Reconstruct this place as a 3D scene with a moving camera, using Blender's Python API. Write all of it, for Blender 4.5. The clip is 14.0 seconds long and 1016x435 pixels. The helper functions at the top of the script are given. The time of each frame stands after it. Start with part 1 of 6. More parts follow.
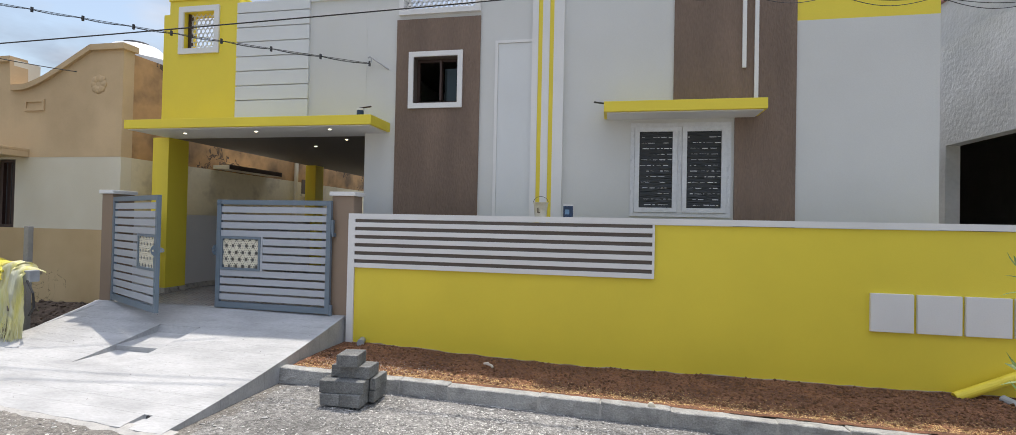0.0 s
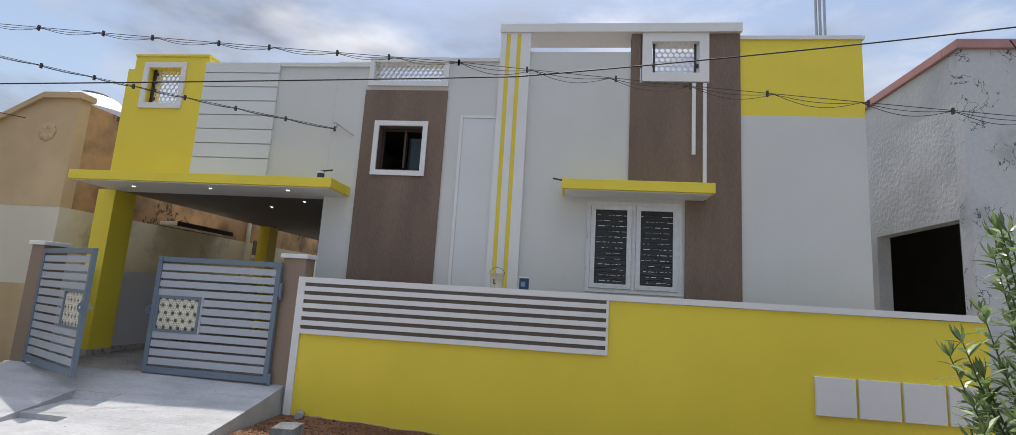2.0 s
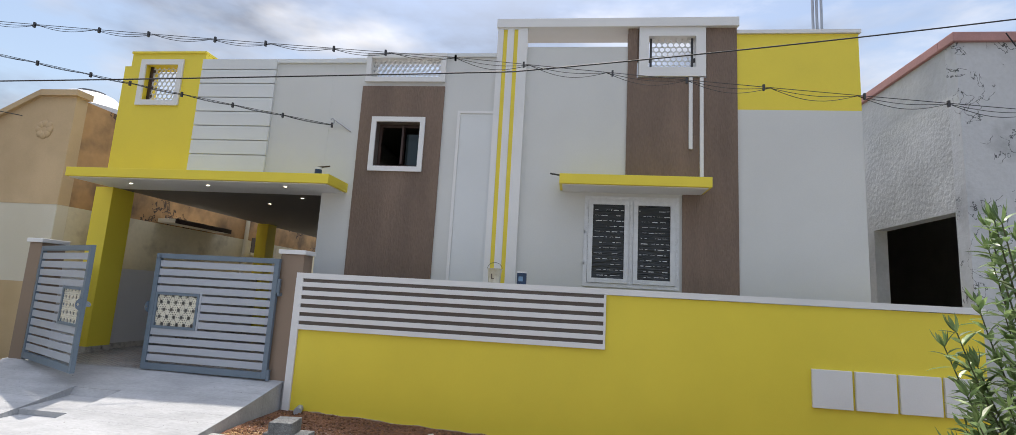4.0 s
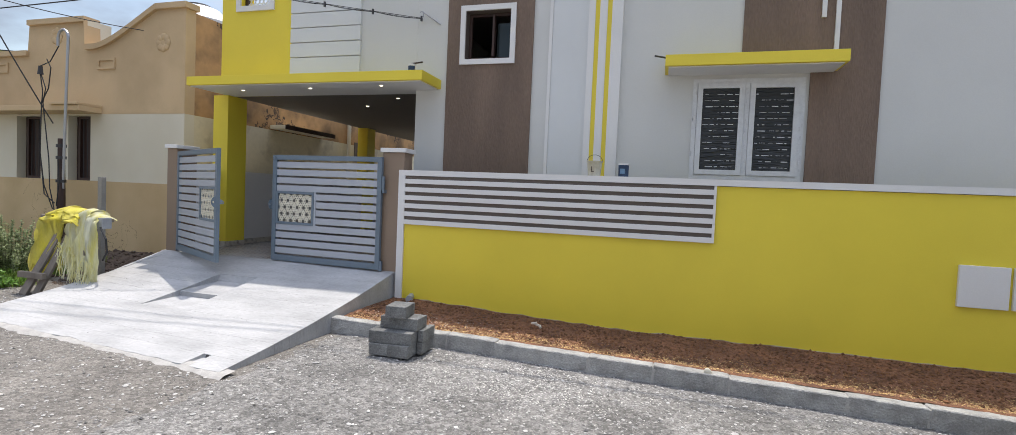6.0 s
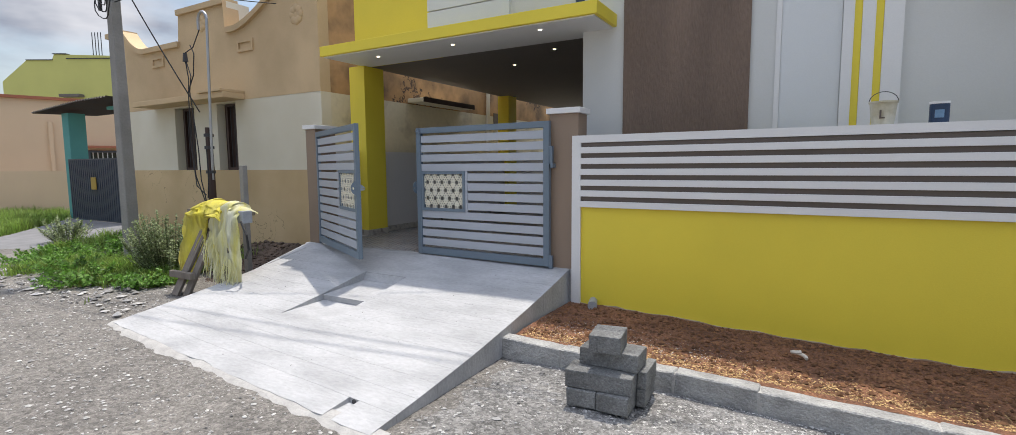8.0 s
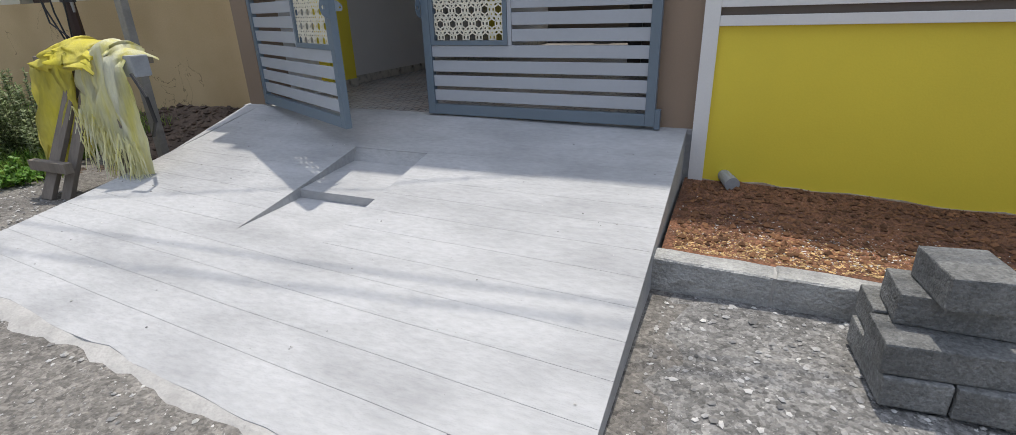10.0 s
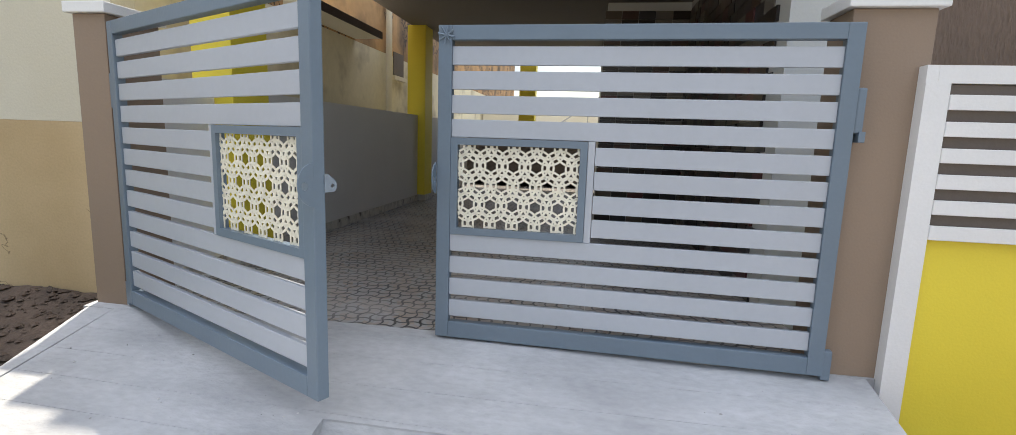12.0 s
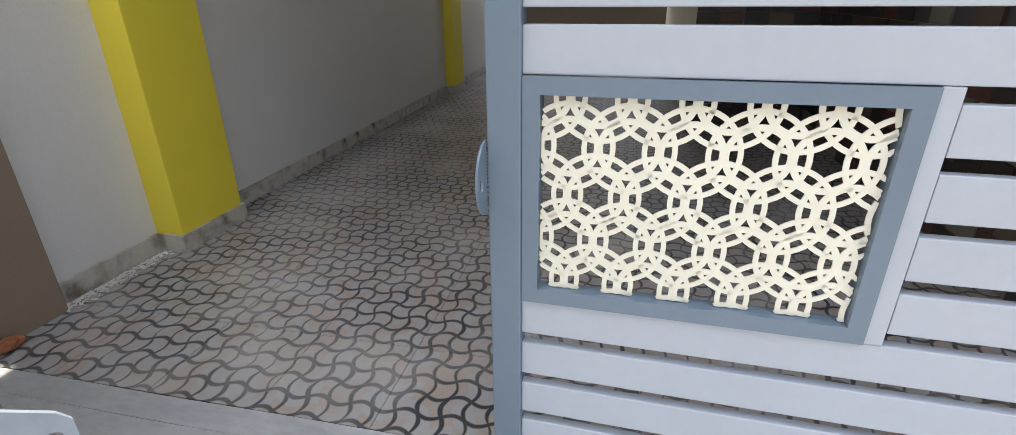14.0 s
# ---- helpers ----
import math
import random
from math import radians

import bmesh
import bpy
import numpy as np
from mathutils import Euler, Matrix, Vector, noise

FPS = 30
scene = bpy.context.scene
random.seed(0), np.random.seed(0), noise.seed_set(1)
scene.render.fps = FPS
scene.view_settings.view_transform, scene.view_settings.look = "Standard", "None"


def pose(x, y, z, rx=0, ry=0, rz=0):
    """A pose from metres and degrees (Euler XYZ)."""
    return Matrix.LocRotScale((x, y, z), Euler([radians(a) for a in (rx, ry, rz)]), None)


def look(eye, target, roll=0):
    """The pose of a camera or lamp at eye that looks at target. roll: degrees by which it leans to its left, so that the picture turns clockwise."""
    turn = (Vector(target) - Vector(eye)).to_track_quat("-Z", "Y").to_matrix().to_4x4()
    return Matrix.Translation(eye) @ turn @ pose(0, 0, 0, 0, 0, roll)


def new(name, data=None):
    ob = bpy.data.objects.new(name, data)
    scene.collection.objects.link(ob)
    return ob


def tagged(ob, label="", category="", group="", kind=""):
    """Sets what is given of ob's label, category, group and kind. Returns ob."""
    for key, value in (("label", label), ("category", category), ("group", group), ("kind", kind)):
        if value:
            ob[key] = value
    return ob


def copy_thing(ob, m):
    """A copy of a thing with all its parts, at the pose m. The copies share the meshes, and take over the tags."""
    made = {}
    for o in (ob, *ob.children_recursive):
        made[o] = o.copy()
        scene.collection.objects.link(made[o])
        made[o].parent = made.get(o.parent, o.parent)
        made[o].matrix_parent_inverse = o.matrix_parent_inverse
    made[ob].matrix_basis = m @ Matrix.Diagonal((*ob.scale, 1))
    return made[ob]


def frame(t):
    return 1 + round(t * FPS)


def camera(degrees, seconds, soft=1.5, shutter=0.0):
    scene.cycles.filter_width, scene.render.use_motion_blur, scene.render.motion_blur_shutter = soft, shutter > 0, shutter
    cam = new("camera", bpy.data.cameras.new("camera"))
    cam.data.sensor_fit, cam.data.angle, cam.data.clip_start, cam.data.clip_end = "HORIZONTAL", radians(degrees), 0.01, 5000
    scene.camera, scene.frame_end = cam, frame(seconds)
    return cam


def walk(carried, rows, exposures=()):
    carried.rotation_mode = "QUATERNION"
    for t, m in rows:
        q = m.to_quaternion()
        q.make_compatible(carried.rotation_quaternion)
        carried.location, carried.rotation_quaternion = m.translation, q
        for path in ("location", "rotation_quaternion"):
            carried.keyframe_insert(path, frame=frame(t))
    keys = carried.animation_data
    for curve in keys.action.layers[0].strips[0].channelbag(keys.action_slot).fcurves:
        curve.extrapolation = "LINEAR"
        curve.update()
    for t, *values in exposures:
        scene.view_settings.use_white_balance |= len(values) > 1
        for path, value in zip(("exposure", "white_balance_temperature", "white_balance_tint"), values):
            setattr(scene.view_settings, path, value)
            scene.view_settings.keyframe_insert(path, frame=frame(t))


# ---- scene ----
cam = camera(88.3, 14.0, soft=0.75)
PATH = [
    (0, (0.16, -0.393, 1.781), (-0.235, 1.568, 1.809), 1.2),
    (0.5, (0.206, -0.403, 1.736), (-0.091, 1.573, 1.821), 1.4),
    (1, (0.198, -0.403, 1.737), (-0.034, 1.579, 1.876), 2.0),
    (1.5, (0.152, -0.42, 1.771), (-0.078, 1.555, 1.992), 2.8),
    (2, (0.193, -0.404, 1.751), (-0.058, 1.556, 2.062), 3.5),
    (2.2, (0.2, -0.409, 1.76), (-0.052, 1.547, 2.092), 3.7),
    (4.3, (0.228, -0.405, 1.697), (-0.014, 1.56, 1.98), 3.0),
    (4.5, (0.251, -0.379, 1.677), (0.031, 1.595, 1.913), 2.8),
    (5, (0.305, -0.36, 1.652), (0.191, 1.632, 1.797), 2.6),
    (5.5, (0.27, -0.345, 1.62), (0.029, 1.64, 1.652), 3.0),
    (6, (0.083, -0.227, 1.595), (-0.484, 1.69, 1.515), 2.5),
    (6.5, (-0.229, 0.063, 1.637), (-0.993, 1.905, 1.49), 1.2),
    (7, (-0.509, 0.406, 1.558), (-1.454, 2.16, 1.391), -0.5),
    (7.5, (-0.798, 0.803, 1.601), (-1.814, 2.516, 1.419), -0.6),
    (8, (-1.234, 1.126, 1.589), (-2.229, 2.85, 1.393), -0.4),
    (8.5, (-1.745, 1.527, 1.502), (-2.815, 3.169, 1.103), -2.7),
    (8.7, (-1.939, 1.674, 1.457), (-3.043, 3.27, 0.972), -3.3),
    (11, (-4.088, 2.996, 1.293), (-4.566, 4.766, 0.495), 0.7),
    (11.5, (-4.512, 3.347, 1.439), (-5.053, 5.195, 0.901), 2.1),
    (12, (-4.738, 3.7, 1.539), (-5.035, 5.654, 1.237), 1.9),
    (12.5, (-4.864, 4.092, 1.548), (-4.847, 6.081, 1.339), 2.1),
    (13, (-4.967, 4.495, 1.622), (-4.95, 6.481, 1.385), 2.0),
    (13.5, (-5.11, 4.911, 1.676), (-5.285, 6.831, 1.144), 0.6),
    (14, (-5.234, 5.26, 1.672), (-5.629, 7.054, 0.882), -0.5),
]
EXPOSURES = ((0.0, 0.93, 6890, 11), (0.8, 0.95, 6840, 11), (2.0, 0.72, 6790, 12), (5.0, 0.98, 6840, 11), (6.0, 0.95, 6790, 12), (8.5, 0.84, 6790, 11), (11.0, 0.53, 6670, 10), (11.5, 0.87, 6840, 10), (12.0, 1.52, 7150, 10), (12.5, 1.75, 7220, 11), (13.5, 1.89, 7250, 11), (14.0, 2.06, 7300, 11))
walk(cam, [(t, look(eye, target, roll)) for t, eye, target, roll in PATH], EXPOSURES)

# ---- world, sun ----
world = bpy.data.worlds.new("sky")
scene.world = world
world.use_nodes = True
wn, wl = world.node_tree.nodes, world.node_tree.links
wn.clear()
w_out, w_bg = wn.new("ShaderNodeOutputWorld"), wn.new("ShaderNodeBackground")
w_sky = wn.new("ShaderNodeTexSky")
w_sky.sky_type, w_sky.sun_disc = "NISHITA", False
SUN_UP, SUN_ROUND = 71.2, -12.5
w_sky.sun_elevation, w_sky.sun_rotation = radians(SUN_UP), radians(SUN_ROUND)
w_sky.air_density, w_sky.dust_density = 1.2, 2.0
w_co, w_map = wn.new("ShaderNodeTexCoord"), wn.new("ShaderNodeMapping")
w_map.inputs["Scale"].default_value = (1.0, 1.0, 2.6)
w_noise, w_ramp, w_mix = wn.new("ShaderNodeTexNoise"), wn.new("ShaderNodeValToRGB"), wn.new("ShaderNodeMixRGB")
w_noise.inputs["Scale"].default_value, w_noise.inputs["Detail"].default_value, w_noise.inputs["Roughness"].default_value = 2.3, 8, 0.55
w_ramp.color_ramp.elements[0].position, w_ramp.color_ramp.elements[1].position = 0.42, 0.61
w_shade, w_tone = wn.new("ShaderNodeTexNoise"), wn.new("ShaderNodeValToRGB")
w_shade.inputs["Scale"].default_value, w_shade.inputs["Detail"].default_value = 3.4, 5
w_tone.color_ramp.elements[0].position, w_tone.color_ramp.elements[1].position = 0.44, 0.80
w_tone.color_ramp.elements[0].color, w_tone.color_ramp.elements[1].color = (1.95, 2.25, 2.9, 1), (7.5, 7.6, 7.9, 1)
w_sep, w_high, w_lit = wn.new("ShaderNodeSeparateXYZ"), wn.new("ShaderNodeMapRange"), wn.new("ShaderNodeMixRGB")
w_lit.blend_type, w_lit.inputs[0].default_value = "MULTIPLY", 1.0
for k, v in (("From Min", 0.42), ("From Max", 0.98), ("To Min", 0.6), ("To Max", 3.0)):
    w_high.inputs[k].default_value = v
w_thin = wn.new("ShaderNodeMixRGB")
w_thin.blend_type, w_thin.inputs[0].default_value, w_thin.inputs[2].default_value = "MULTIPLY", 1.0, (0.62, 0.62, 0.62, 1)
wl.new(w_sky.outputs[0], w_thin.inputs[1])
wl.new(w_co.outputs["Generated"], w_sep.inputs[0]), wl.new(w_sep.outputs["Z"], w_high.inputs["Value"])
wl.new(w_tone.outputs[0], w_lit.inputs[1]), wl.new(w_high.outputs[0], w_lit.inputs[2])
for a, b in ((w_co.outputs["Generated"], w_map.inputs["Vector"]), (w_map.outputs[0], w_noise.inputs["Vector"]), (w_map.outputs[0], w_shade.inputs["Vector"]),
             (w_noise.outputs["Fac"], w_ramp.inputs[0]), (w_shade.outputs["Fac"], w_tone.inputs[0]), (w_ramp.outputs[0], w_mix.inputs[0]),
             (w_thin.outputs[0], w_mix.inputs[1]), (w_lit.outputs[0], w_mix.inputs[2]), (w_mix.outputs[0], w_bg.inputs["Color"]), (w_bg.outputs[0], w_out.inputs[0])):
    wl.new(a, b)
w_bg.inputs["Strength"].default_value = 0.15

sun = new("sun", bpy.data.lights.new("sun", "SUN"))
sun.data.energy, sun.data.angle, sun.data.color = 2.15, radians(0.8), (1.0, 0.95, 0.87)
sun.matrix_world = look((0, 0, 20), Vector((0, 0, 20)) - Vector((math.sin(radians(SUN_ROUND)) * math.cos(radians(SUN_UP)), math.cos(radians(SUN_ROUND)) * math.cos(radians(SUN_UP)), math.sin(radians(SUN_UP)))))


# ---- materials ----
def material(name, colour, rough=0.6, vary=0.12, scale=3.0, grain=60.0, bump=0.15, metal=0.0, second=None, patch=0.5, stretch=(1, 1, 1), depth=0.01, per_piece=0.0, spec=0.5):
    """Colour with broad patches and fine grain, and a fine relief; second: the colour of the patches."""
    m = bpy.data.materials.new(name)
    m.use_nodes = True
    n, l = m.node_tree.nodes, m.node_tree.links
    b = n["Principled BSDF"]
    co, mp = n.new("ShaderNodeTexCoord"), n.new("ShaderNodeMapping")
    mp.inputs["Scale"].default_value = stretch
    l.new(co.outputs["Object"], mp.inputs["Vector"])
    big, fine = n.new("ShaderNodeTexNoise"), n.new("ShaderNodeTexNoise")
    big.inputs["Scale"].default_value, big.inputs["Detail"].default_value = scale, 6
    fine.inputs["Scale"].default_value, fine.inputs["Detail"].default_value = grain, 4
    l.new(mp.outputs[0], big.inputs["Vector"]), l.new(mp.outputs[0], fine.inputs["Vector"])
    ramp = n.new("ShaderNodeValToRGB")
    dark = second or tuple(c * (1 - vary) for c in colour)
    ramp.color_ramp.elements[0].color, ramp.color_ramp.elements[1].color = (*dark, 1), (*colour, 1)
    ramp.color_ramp.elements[0].position, ramp.color_ramp.elements[1].position = patch - 0.16, patch + 0.12
    l.new(big.outputs["Fac"], ramp.inputs[0])
    mul, val = n.new("ShaderNodeMixRGB"), n.new("ShaderNodeMapRange")
    mul.blend_type, mul.inputs[0].default_value = "MULTIPLY", 1.0
    val.inputs["To Min"].default_value, val.inputs["To Max"].default_value = 1 - vary, 1 + vary * 0.6
    l.new(fine.outputs["Fac"], val.inputs["Value"])
    l.new(ramp.outputs[0], mul.inputs[1]), l.new(val.outputs[0], mul.inputs[2])
    last = mul.outputs[0]
    if per_piece:
        info, r2, m2 = n.new("ShaderNodeObjectInfo"), n.new("ShaderNodeMapRange"), n.new("ShaderNodeMixRGB")
        m2.blend_type, m2.inputs[0].default_value = "MULTIPLY", 1.0
        r2.inputs["To Min"].default_value, r2.inputs["To Max"].default_value = 1 - per_piece, 1 + per_piece
        l.new(info.outputs["Random"], r2.inputs["Value"]), l.new(last, m2.inputs[1]), l.new(r2.outputs[0], m2.inputs[2])
        last = m2.outputs[0]
    l.new(last, b.inputs["Base Color"])
    rr = n.new("ShaderNodeMapRange")
    rr.inputs["To Min"].default_value, rr.inputs["To Max"].default_value = max(0.02, rough - 0.08), min(1, rough + 0.08)
    l.new(big.outputs["Fac"], rr.inputs["Value"]), l.new(rr.outputs[0], b.inputs["Roughness"])
    b.inputs["Metallic"].default_value = metal
    b.inputs["Specular IOR Level"].default_value = spec
    bp, add = n.new("ShaderNodeBump"), n.new("ShaderNodeMath")
    add.operation = "ADD"
    l.new(fine.outputs["Fac"], add.inputs[0]), l.new(big.outputs["Fac"], add.inputs[1])
    bp.inputs["Strength"].default_value, bp.inputs["Distance"].default_value = bump, depth
    l.new(add.outputs[0], bp.inputs["Height"]), l.new(bp.outputs[0], b.inputs["Normal"])
    return m


def glass(name, colour=(0.02, 0.03, 0.03), rough=0.08):
    m = bpy.data.materials.new(name)
    m.use_nodes = True
    b = m.node_tree.nodes["Principled BSDF"]
    b.inputs["Base Color"].default_value, b.inputs["Roughness"].default_value = (*colour, 1), rough
    return m


YELLOW = material("yellow_paint", (0.85, 0.685, 0.062), 0.55, 0.05, 1.2, 90, 0.12)
GREY = material("light_grey_paint", (0.65, 0.658, 0.64), 0.6, 0.05, 1.0, 90, 0.12)
PANEL_GREY = material("pale_grey_paint", (0.71, 0.735, 0.74), 0.6, 0.05, 1.0, 90, 0.12)
WHITE = material("white_paint", (0.78, 0.78, 0.77), 0.5, 0.05, 1.5, 80, 0.1)
BROWN = material("brown_texture_paint", (0.25, 0.176, 0.132), 0.75, 0.28, 2.0, 70, 0.9, stretch=(1, 1, 0.22), depth=0.02)
PILLAR_BROWN = material("pillar_brown_paint", (0.285, 0.208, 0.15), 0.6, 0.06, 1.5, 90, 0.1)
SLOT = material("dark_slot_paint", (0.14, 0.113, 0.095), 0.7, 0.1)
GATE_BLUE = material("blue_grey_gate_enamel", (0.15, 0.20, 0.25), 0.35, 0.06, 2.5, 50, 0.06)
GATE_GREY = material("light_grey_gate_enamel", (0.425, 0.455, 0.50), 0.38, 0.05, 2.0, 40, 0.06)
CREAM = material("cream_cut_panel", (0.80, 0.76, 0.62), 0.5, 0.06, 4, 80, 0.1)
CONCRETE = material("kerb_concrete", (0.42, 0.42, 0.405), 0.92, 0.22, 7, 50, 0.8, second=(0.29, 0.29, 0.28), per_piece=0.08, depth=0.02)
MORTAR = material("pale_mortar", (0.46, 0.45, 0.43), 0.95, 0.2, 8, 60, 0.6)
DUSTY = material("dusty_bare_plaster", (0.55, 0.47, 0.36), 0.95, 0.25, 7, 50, 0.6, second=(0.36, 0.25, 0.17))
BLOCK = material("block_concrete", (0.25, 0.255, 0.25), 0.95, 0.4, 5, 80, 1.0, per_piece=0.12)
RAMP = material("whitewashed_concrete", (0.464, 0.47, 0.478), 0.8, 0.22, 2.6, 34, 0.6, second=(0.35, 0.356, 0.363), stretch=(0.55, 1.2, 1))
ROAD = material("gravelly_road_dirt", (0.222, 0.209, 0.19), 0.95, 0.25, 0.9, 55, 0.8, second=(0.142, 0.133, 0.122), depth=0.02)
GRAVEL = material("grey_gravel_bed", (0.25, 0.245, 0.235), 0.95, 0.3, 1.5, 60, 0.9, second=(0.15, 0.147, 0.141), depth=0.02)
SOIL = material("red_soil", (0.245, 0.112, 0.06), 0.95, 0.4, 2.4, 60, 0.9, second=(0.125, 0.056, 0.033), depth=0.02)
TAN = material("tan_weathered_paint", (0.66, 0.485, 0.285), 0.8, 0.14, 0.9, 60, 0.2, second=(0.52, 0.375, 0.215))
OCHRE = material("ochre_weathered_paint", (0.64, 0.48, 0.275), 0.8, 0.14, 0.9, 60, 0.2, second=(0.52, 0.375, 0.20))
IVORY = material("ivory_weathered_paint", (0.72, 0.68, 0.56), 0.8, 0.08, 0.8, 60, 0.2, second=(0.65, 0.60, 0.47))
MOULD = material("mouldy_tan_wall", (0.52, 0.31, 0.14), 0.85, 0.2, 1.6, 9, 0.3, second=(0.10, 0.07, 0.045), patch=0.43)
MOULD_IVORY = material("stained_ivory_wall", (0.70, 0.64, 0.47), 0.85, 0.12, 1.8, 14, 0.3, second=(0.25, 0.20, 0.13), patch=0.33)
PLASTER = material("grey_lime_plaster", (0.58, 0.59, 0.59), 0.9, 0.12, 1.4, 18, 0.5, second=(0.46, 0.47, 0.47), depth=0.02)
PLASTER_STAIN = material("stained_grey_plaster", (0.56, 0.575, 0.59), 0.9, 0.12, 1.7, 22, 0.4, second=(0.28, 0.29, 0.30), patch=0.33)
PINK = material("faded_pink_coping", (0.50, 0.27, 0.25), 0.8, 0.15, 3, 50)
DARKWOOD = material("dark_brown_wood", (0.055, 0.028, 0.022), 0.5, 0.3, 4, 60, stretch=(1, 1, 0.2))
# ceiling tone lowered so the colour carries the shade under the slab
CEILING = material("shade_toned_ceiling", (0.18, 0.158, 0.142), 0.8, 0.1, 1, 50)
LOWGREY = material("carport_grey_wall_paint", (0.74, 0.72, 0.695), 0.55, 0.06, 1, 90)
# plaster colour darkened to stand for the gloom of closed rooms
ROOM = material("shade_toned_room_plaster", (0.25, 0.24, 0.22), 0.8)
MARBLE = material("veined_marble_skirting", (0.56, 0.52, 0.45), 0.3, 0.2, 9, 26, 0.05, second=(0.16, 0.13, 0.10), patch=0.40)
IRON = material("dark_iron", (0.05, 0.05, 0.055), 0.5, 0.2)
STEEL = material("galvanised_steel", (0.45, 0.46, 0.48), 0.35, 0.1, 5, 60, 0.1, metal=0.8)
POLE = material("pole_concrete", (0.30, 0.29, 0.27), 0.9, 0.2, 3, 40, 0.5)
BLACK = material("black_cable", (0.02, 0.02, 0.022), 0.6)
GLASS = glass("dark_window_glass")


def cracked(m, scale, width, colour):
    """Adds dark hairline cracks in scattered areas."""
    n, l = m.node_tree.nodes, m.node_tree.links
    b = n["Principled BSDF"]
    src = b.inputs["Base Color"].links[0].from_socket
    co, a, mask = n.new("ShaderNodeTexCoord"), n.new("ShaderNodeTexNoise"), n.new("ShaderNodeTexNoise")
    a.inputs["Scale"].default_value, a.inputs["Detail"].default_value, a.inputs["Distortion"].default_value = scale, 9, 0.6
    mask.inputs["Scale"].default_value, mask.inputs["Detail"].default_value = 0.9, 3
    sub, ab, band, gate, mul, mix = [n.new("ShaderNodeMath") for _ in range(5)] + [n.new("ShaderNodeMixRGB")]
    sub.operation, ab.operation, band.operation, gate.operation, mul.operation = "SUBTRACT", "ABSOLUTE", "LESS_THAN", "GREATER_THAN", "MULTIPLY"
    sub.inputs[1].default_value, band.inputs[1].default_value, gate.inputs[1].default_value = 0.5, width, 0.53
    mix.inputs[2].default_value = (*colour, 1)
    for p, q in ((co.outputs["Object"], a.inputs["Vector"]), (co.outputs["Object"], mask.inputs["Vector"]), (a.outputs["Fac"], sub.inputs[0]), (sub.outputs[0], ab.inputs[0]), (ab.outputs[0], band.inputs[0]),
                 (mask.outputs["Fac"], gate.inputs[0]), (band.outputs[0], mul.inputs[0]), (gate.outputs[0], mul.inputs[1]), (mul.outputs[0], mix.inputs[0]), (src, mix.inputs[1]), (mix.outputs[0], b.inputs["Base Color"])):
        l.new(p, q)


cracked(PLASTER_STAIN, 3.2, 0.006, (0.10, 0.105, 0.11))
cracked(OCHRE, 2.2, 0.003, (0.26, 0.18, 0.10))
cracked(MOULD, 6.0, 0.03, (0.09, 0.06, 0.04))


def pebbled(m, scales, lo, hi):
    """Breaks a ground colour up into grit of several sizes, each grain of its own tone and relief."""
    n, l = m.node_tree.nodes, m.node_tree.links
    b = n["Principled BSDF"]
    src, co = b.inputs["Base Color"].links[0].from_socket, n.new("ShaderNodeTexCoord")
    nrm = b.inputs["Normal"].links[0].from_socket
    for s in scales:
        v, sep, r, x, bp = n.new("ShaderNodeTexVoronoi"), n.new("ShaderNodeSeparateColor"), n.new("ShaderNodeMapRange"), n.new("ShaderNodeMixRGB"), n.new("ShaderNodeBump")
        v.inputs["Scale"].default_value = s
        x.blend_type, x.inputs[0].default_value = "MULTIPLY", 1.0
        r.inputs["To Min"].default_value, r.inputs["To Max"].default_value = lo, hi
        bp.invert = True
        bp.inputs["Strength"].default_value, bp.inputs["Distance"].default_value = 0.45, 0.35 / s
        for p, q in ((co.outputs["Object"], v.inputs["Vector"]), (v.outputs["Color"], sep.inputs[0]), (sep.outputs[0], r.inputs["Value"]), (src, x.inputs[1]), (r.outputs[0], x.inputs[2]),
                     (v.outputs["Distance"], bp.inputs["Height"]), (nrm, bp.inputs["Normal"])):
            l.new(p, q)
        src, nrm = x.outputs[0], bp.outputs[0]
    l.new(src, b.inputs["Base Color"]), l.new(nrm, b.inputs["Normal"])


pebbled(ROAD, (34, 90), 0.72, 1.3)
pebbled(GRAVEL, (30, 80), 0.68, 1.36)
pebbled(SOIL, (50, 110), 0.7, 1.3)
pebbled(CONCRETE, (110,), 0.86, 1.12)
pebbled(BLOCK, (60, 130), 0.85, 1.15)


# ---- building helpers ----
def box(bm, x0, y0, z0, x1, y1, z1):
    v = [bm.verts.new(p) for p in ((x0, y0, z0), (x1, y0, z0), (x1, y1, z0), (x0, y1, z0), (x0, y0, z1), (x1, y0, z1), (x1, y1, z1), (x0, y1, z1))]
    for f in ((3, 2, 1, 0), (4, 5, 6, 7), (0, 1, 5, 4), (1, 2, 6, 5), (2, 3, 7, 6), (3, 0, 4, 7)):
        bm.faces.new([v[i] for i in f])
    return v


def boxes(*rows, bevel=0.0, segments=2):
    bm = bmesh.new()
    for r in rows:
        box(bm, *r)
    if bevel:
        bmesh.ops.bevel(bm, geom=bm.edges[:], offset=bevel, segments=segments, affect="EDGES", profile=0.6)
    return bm


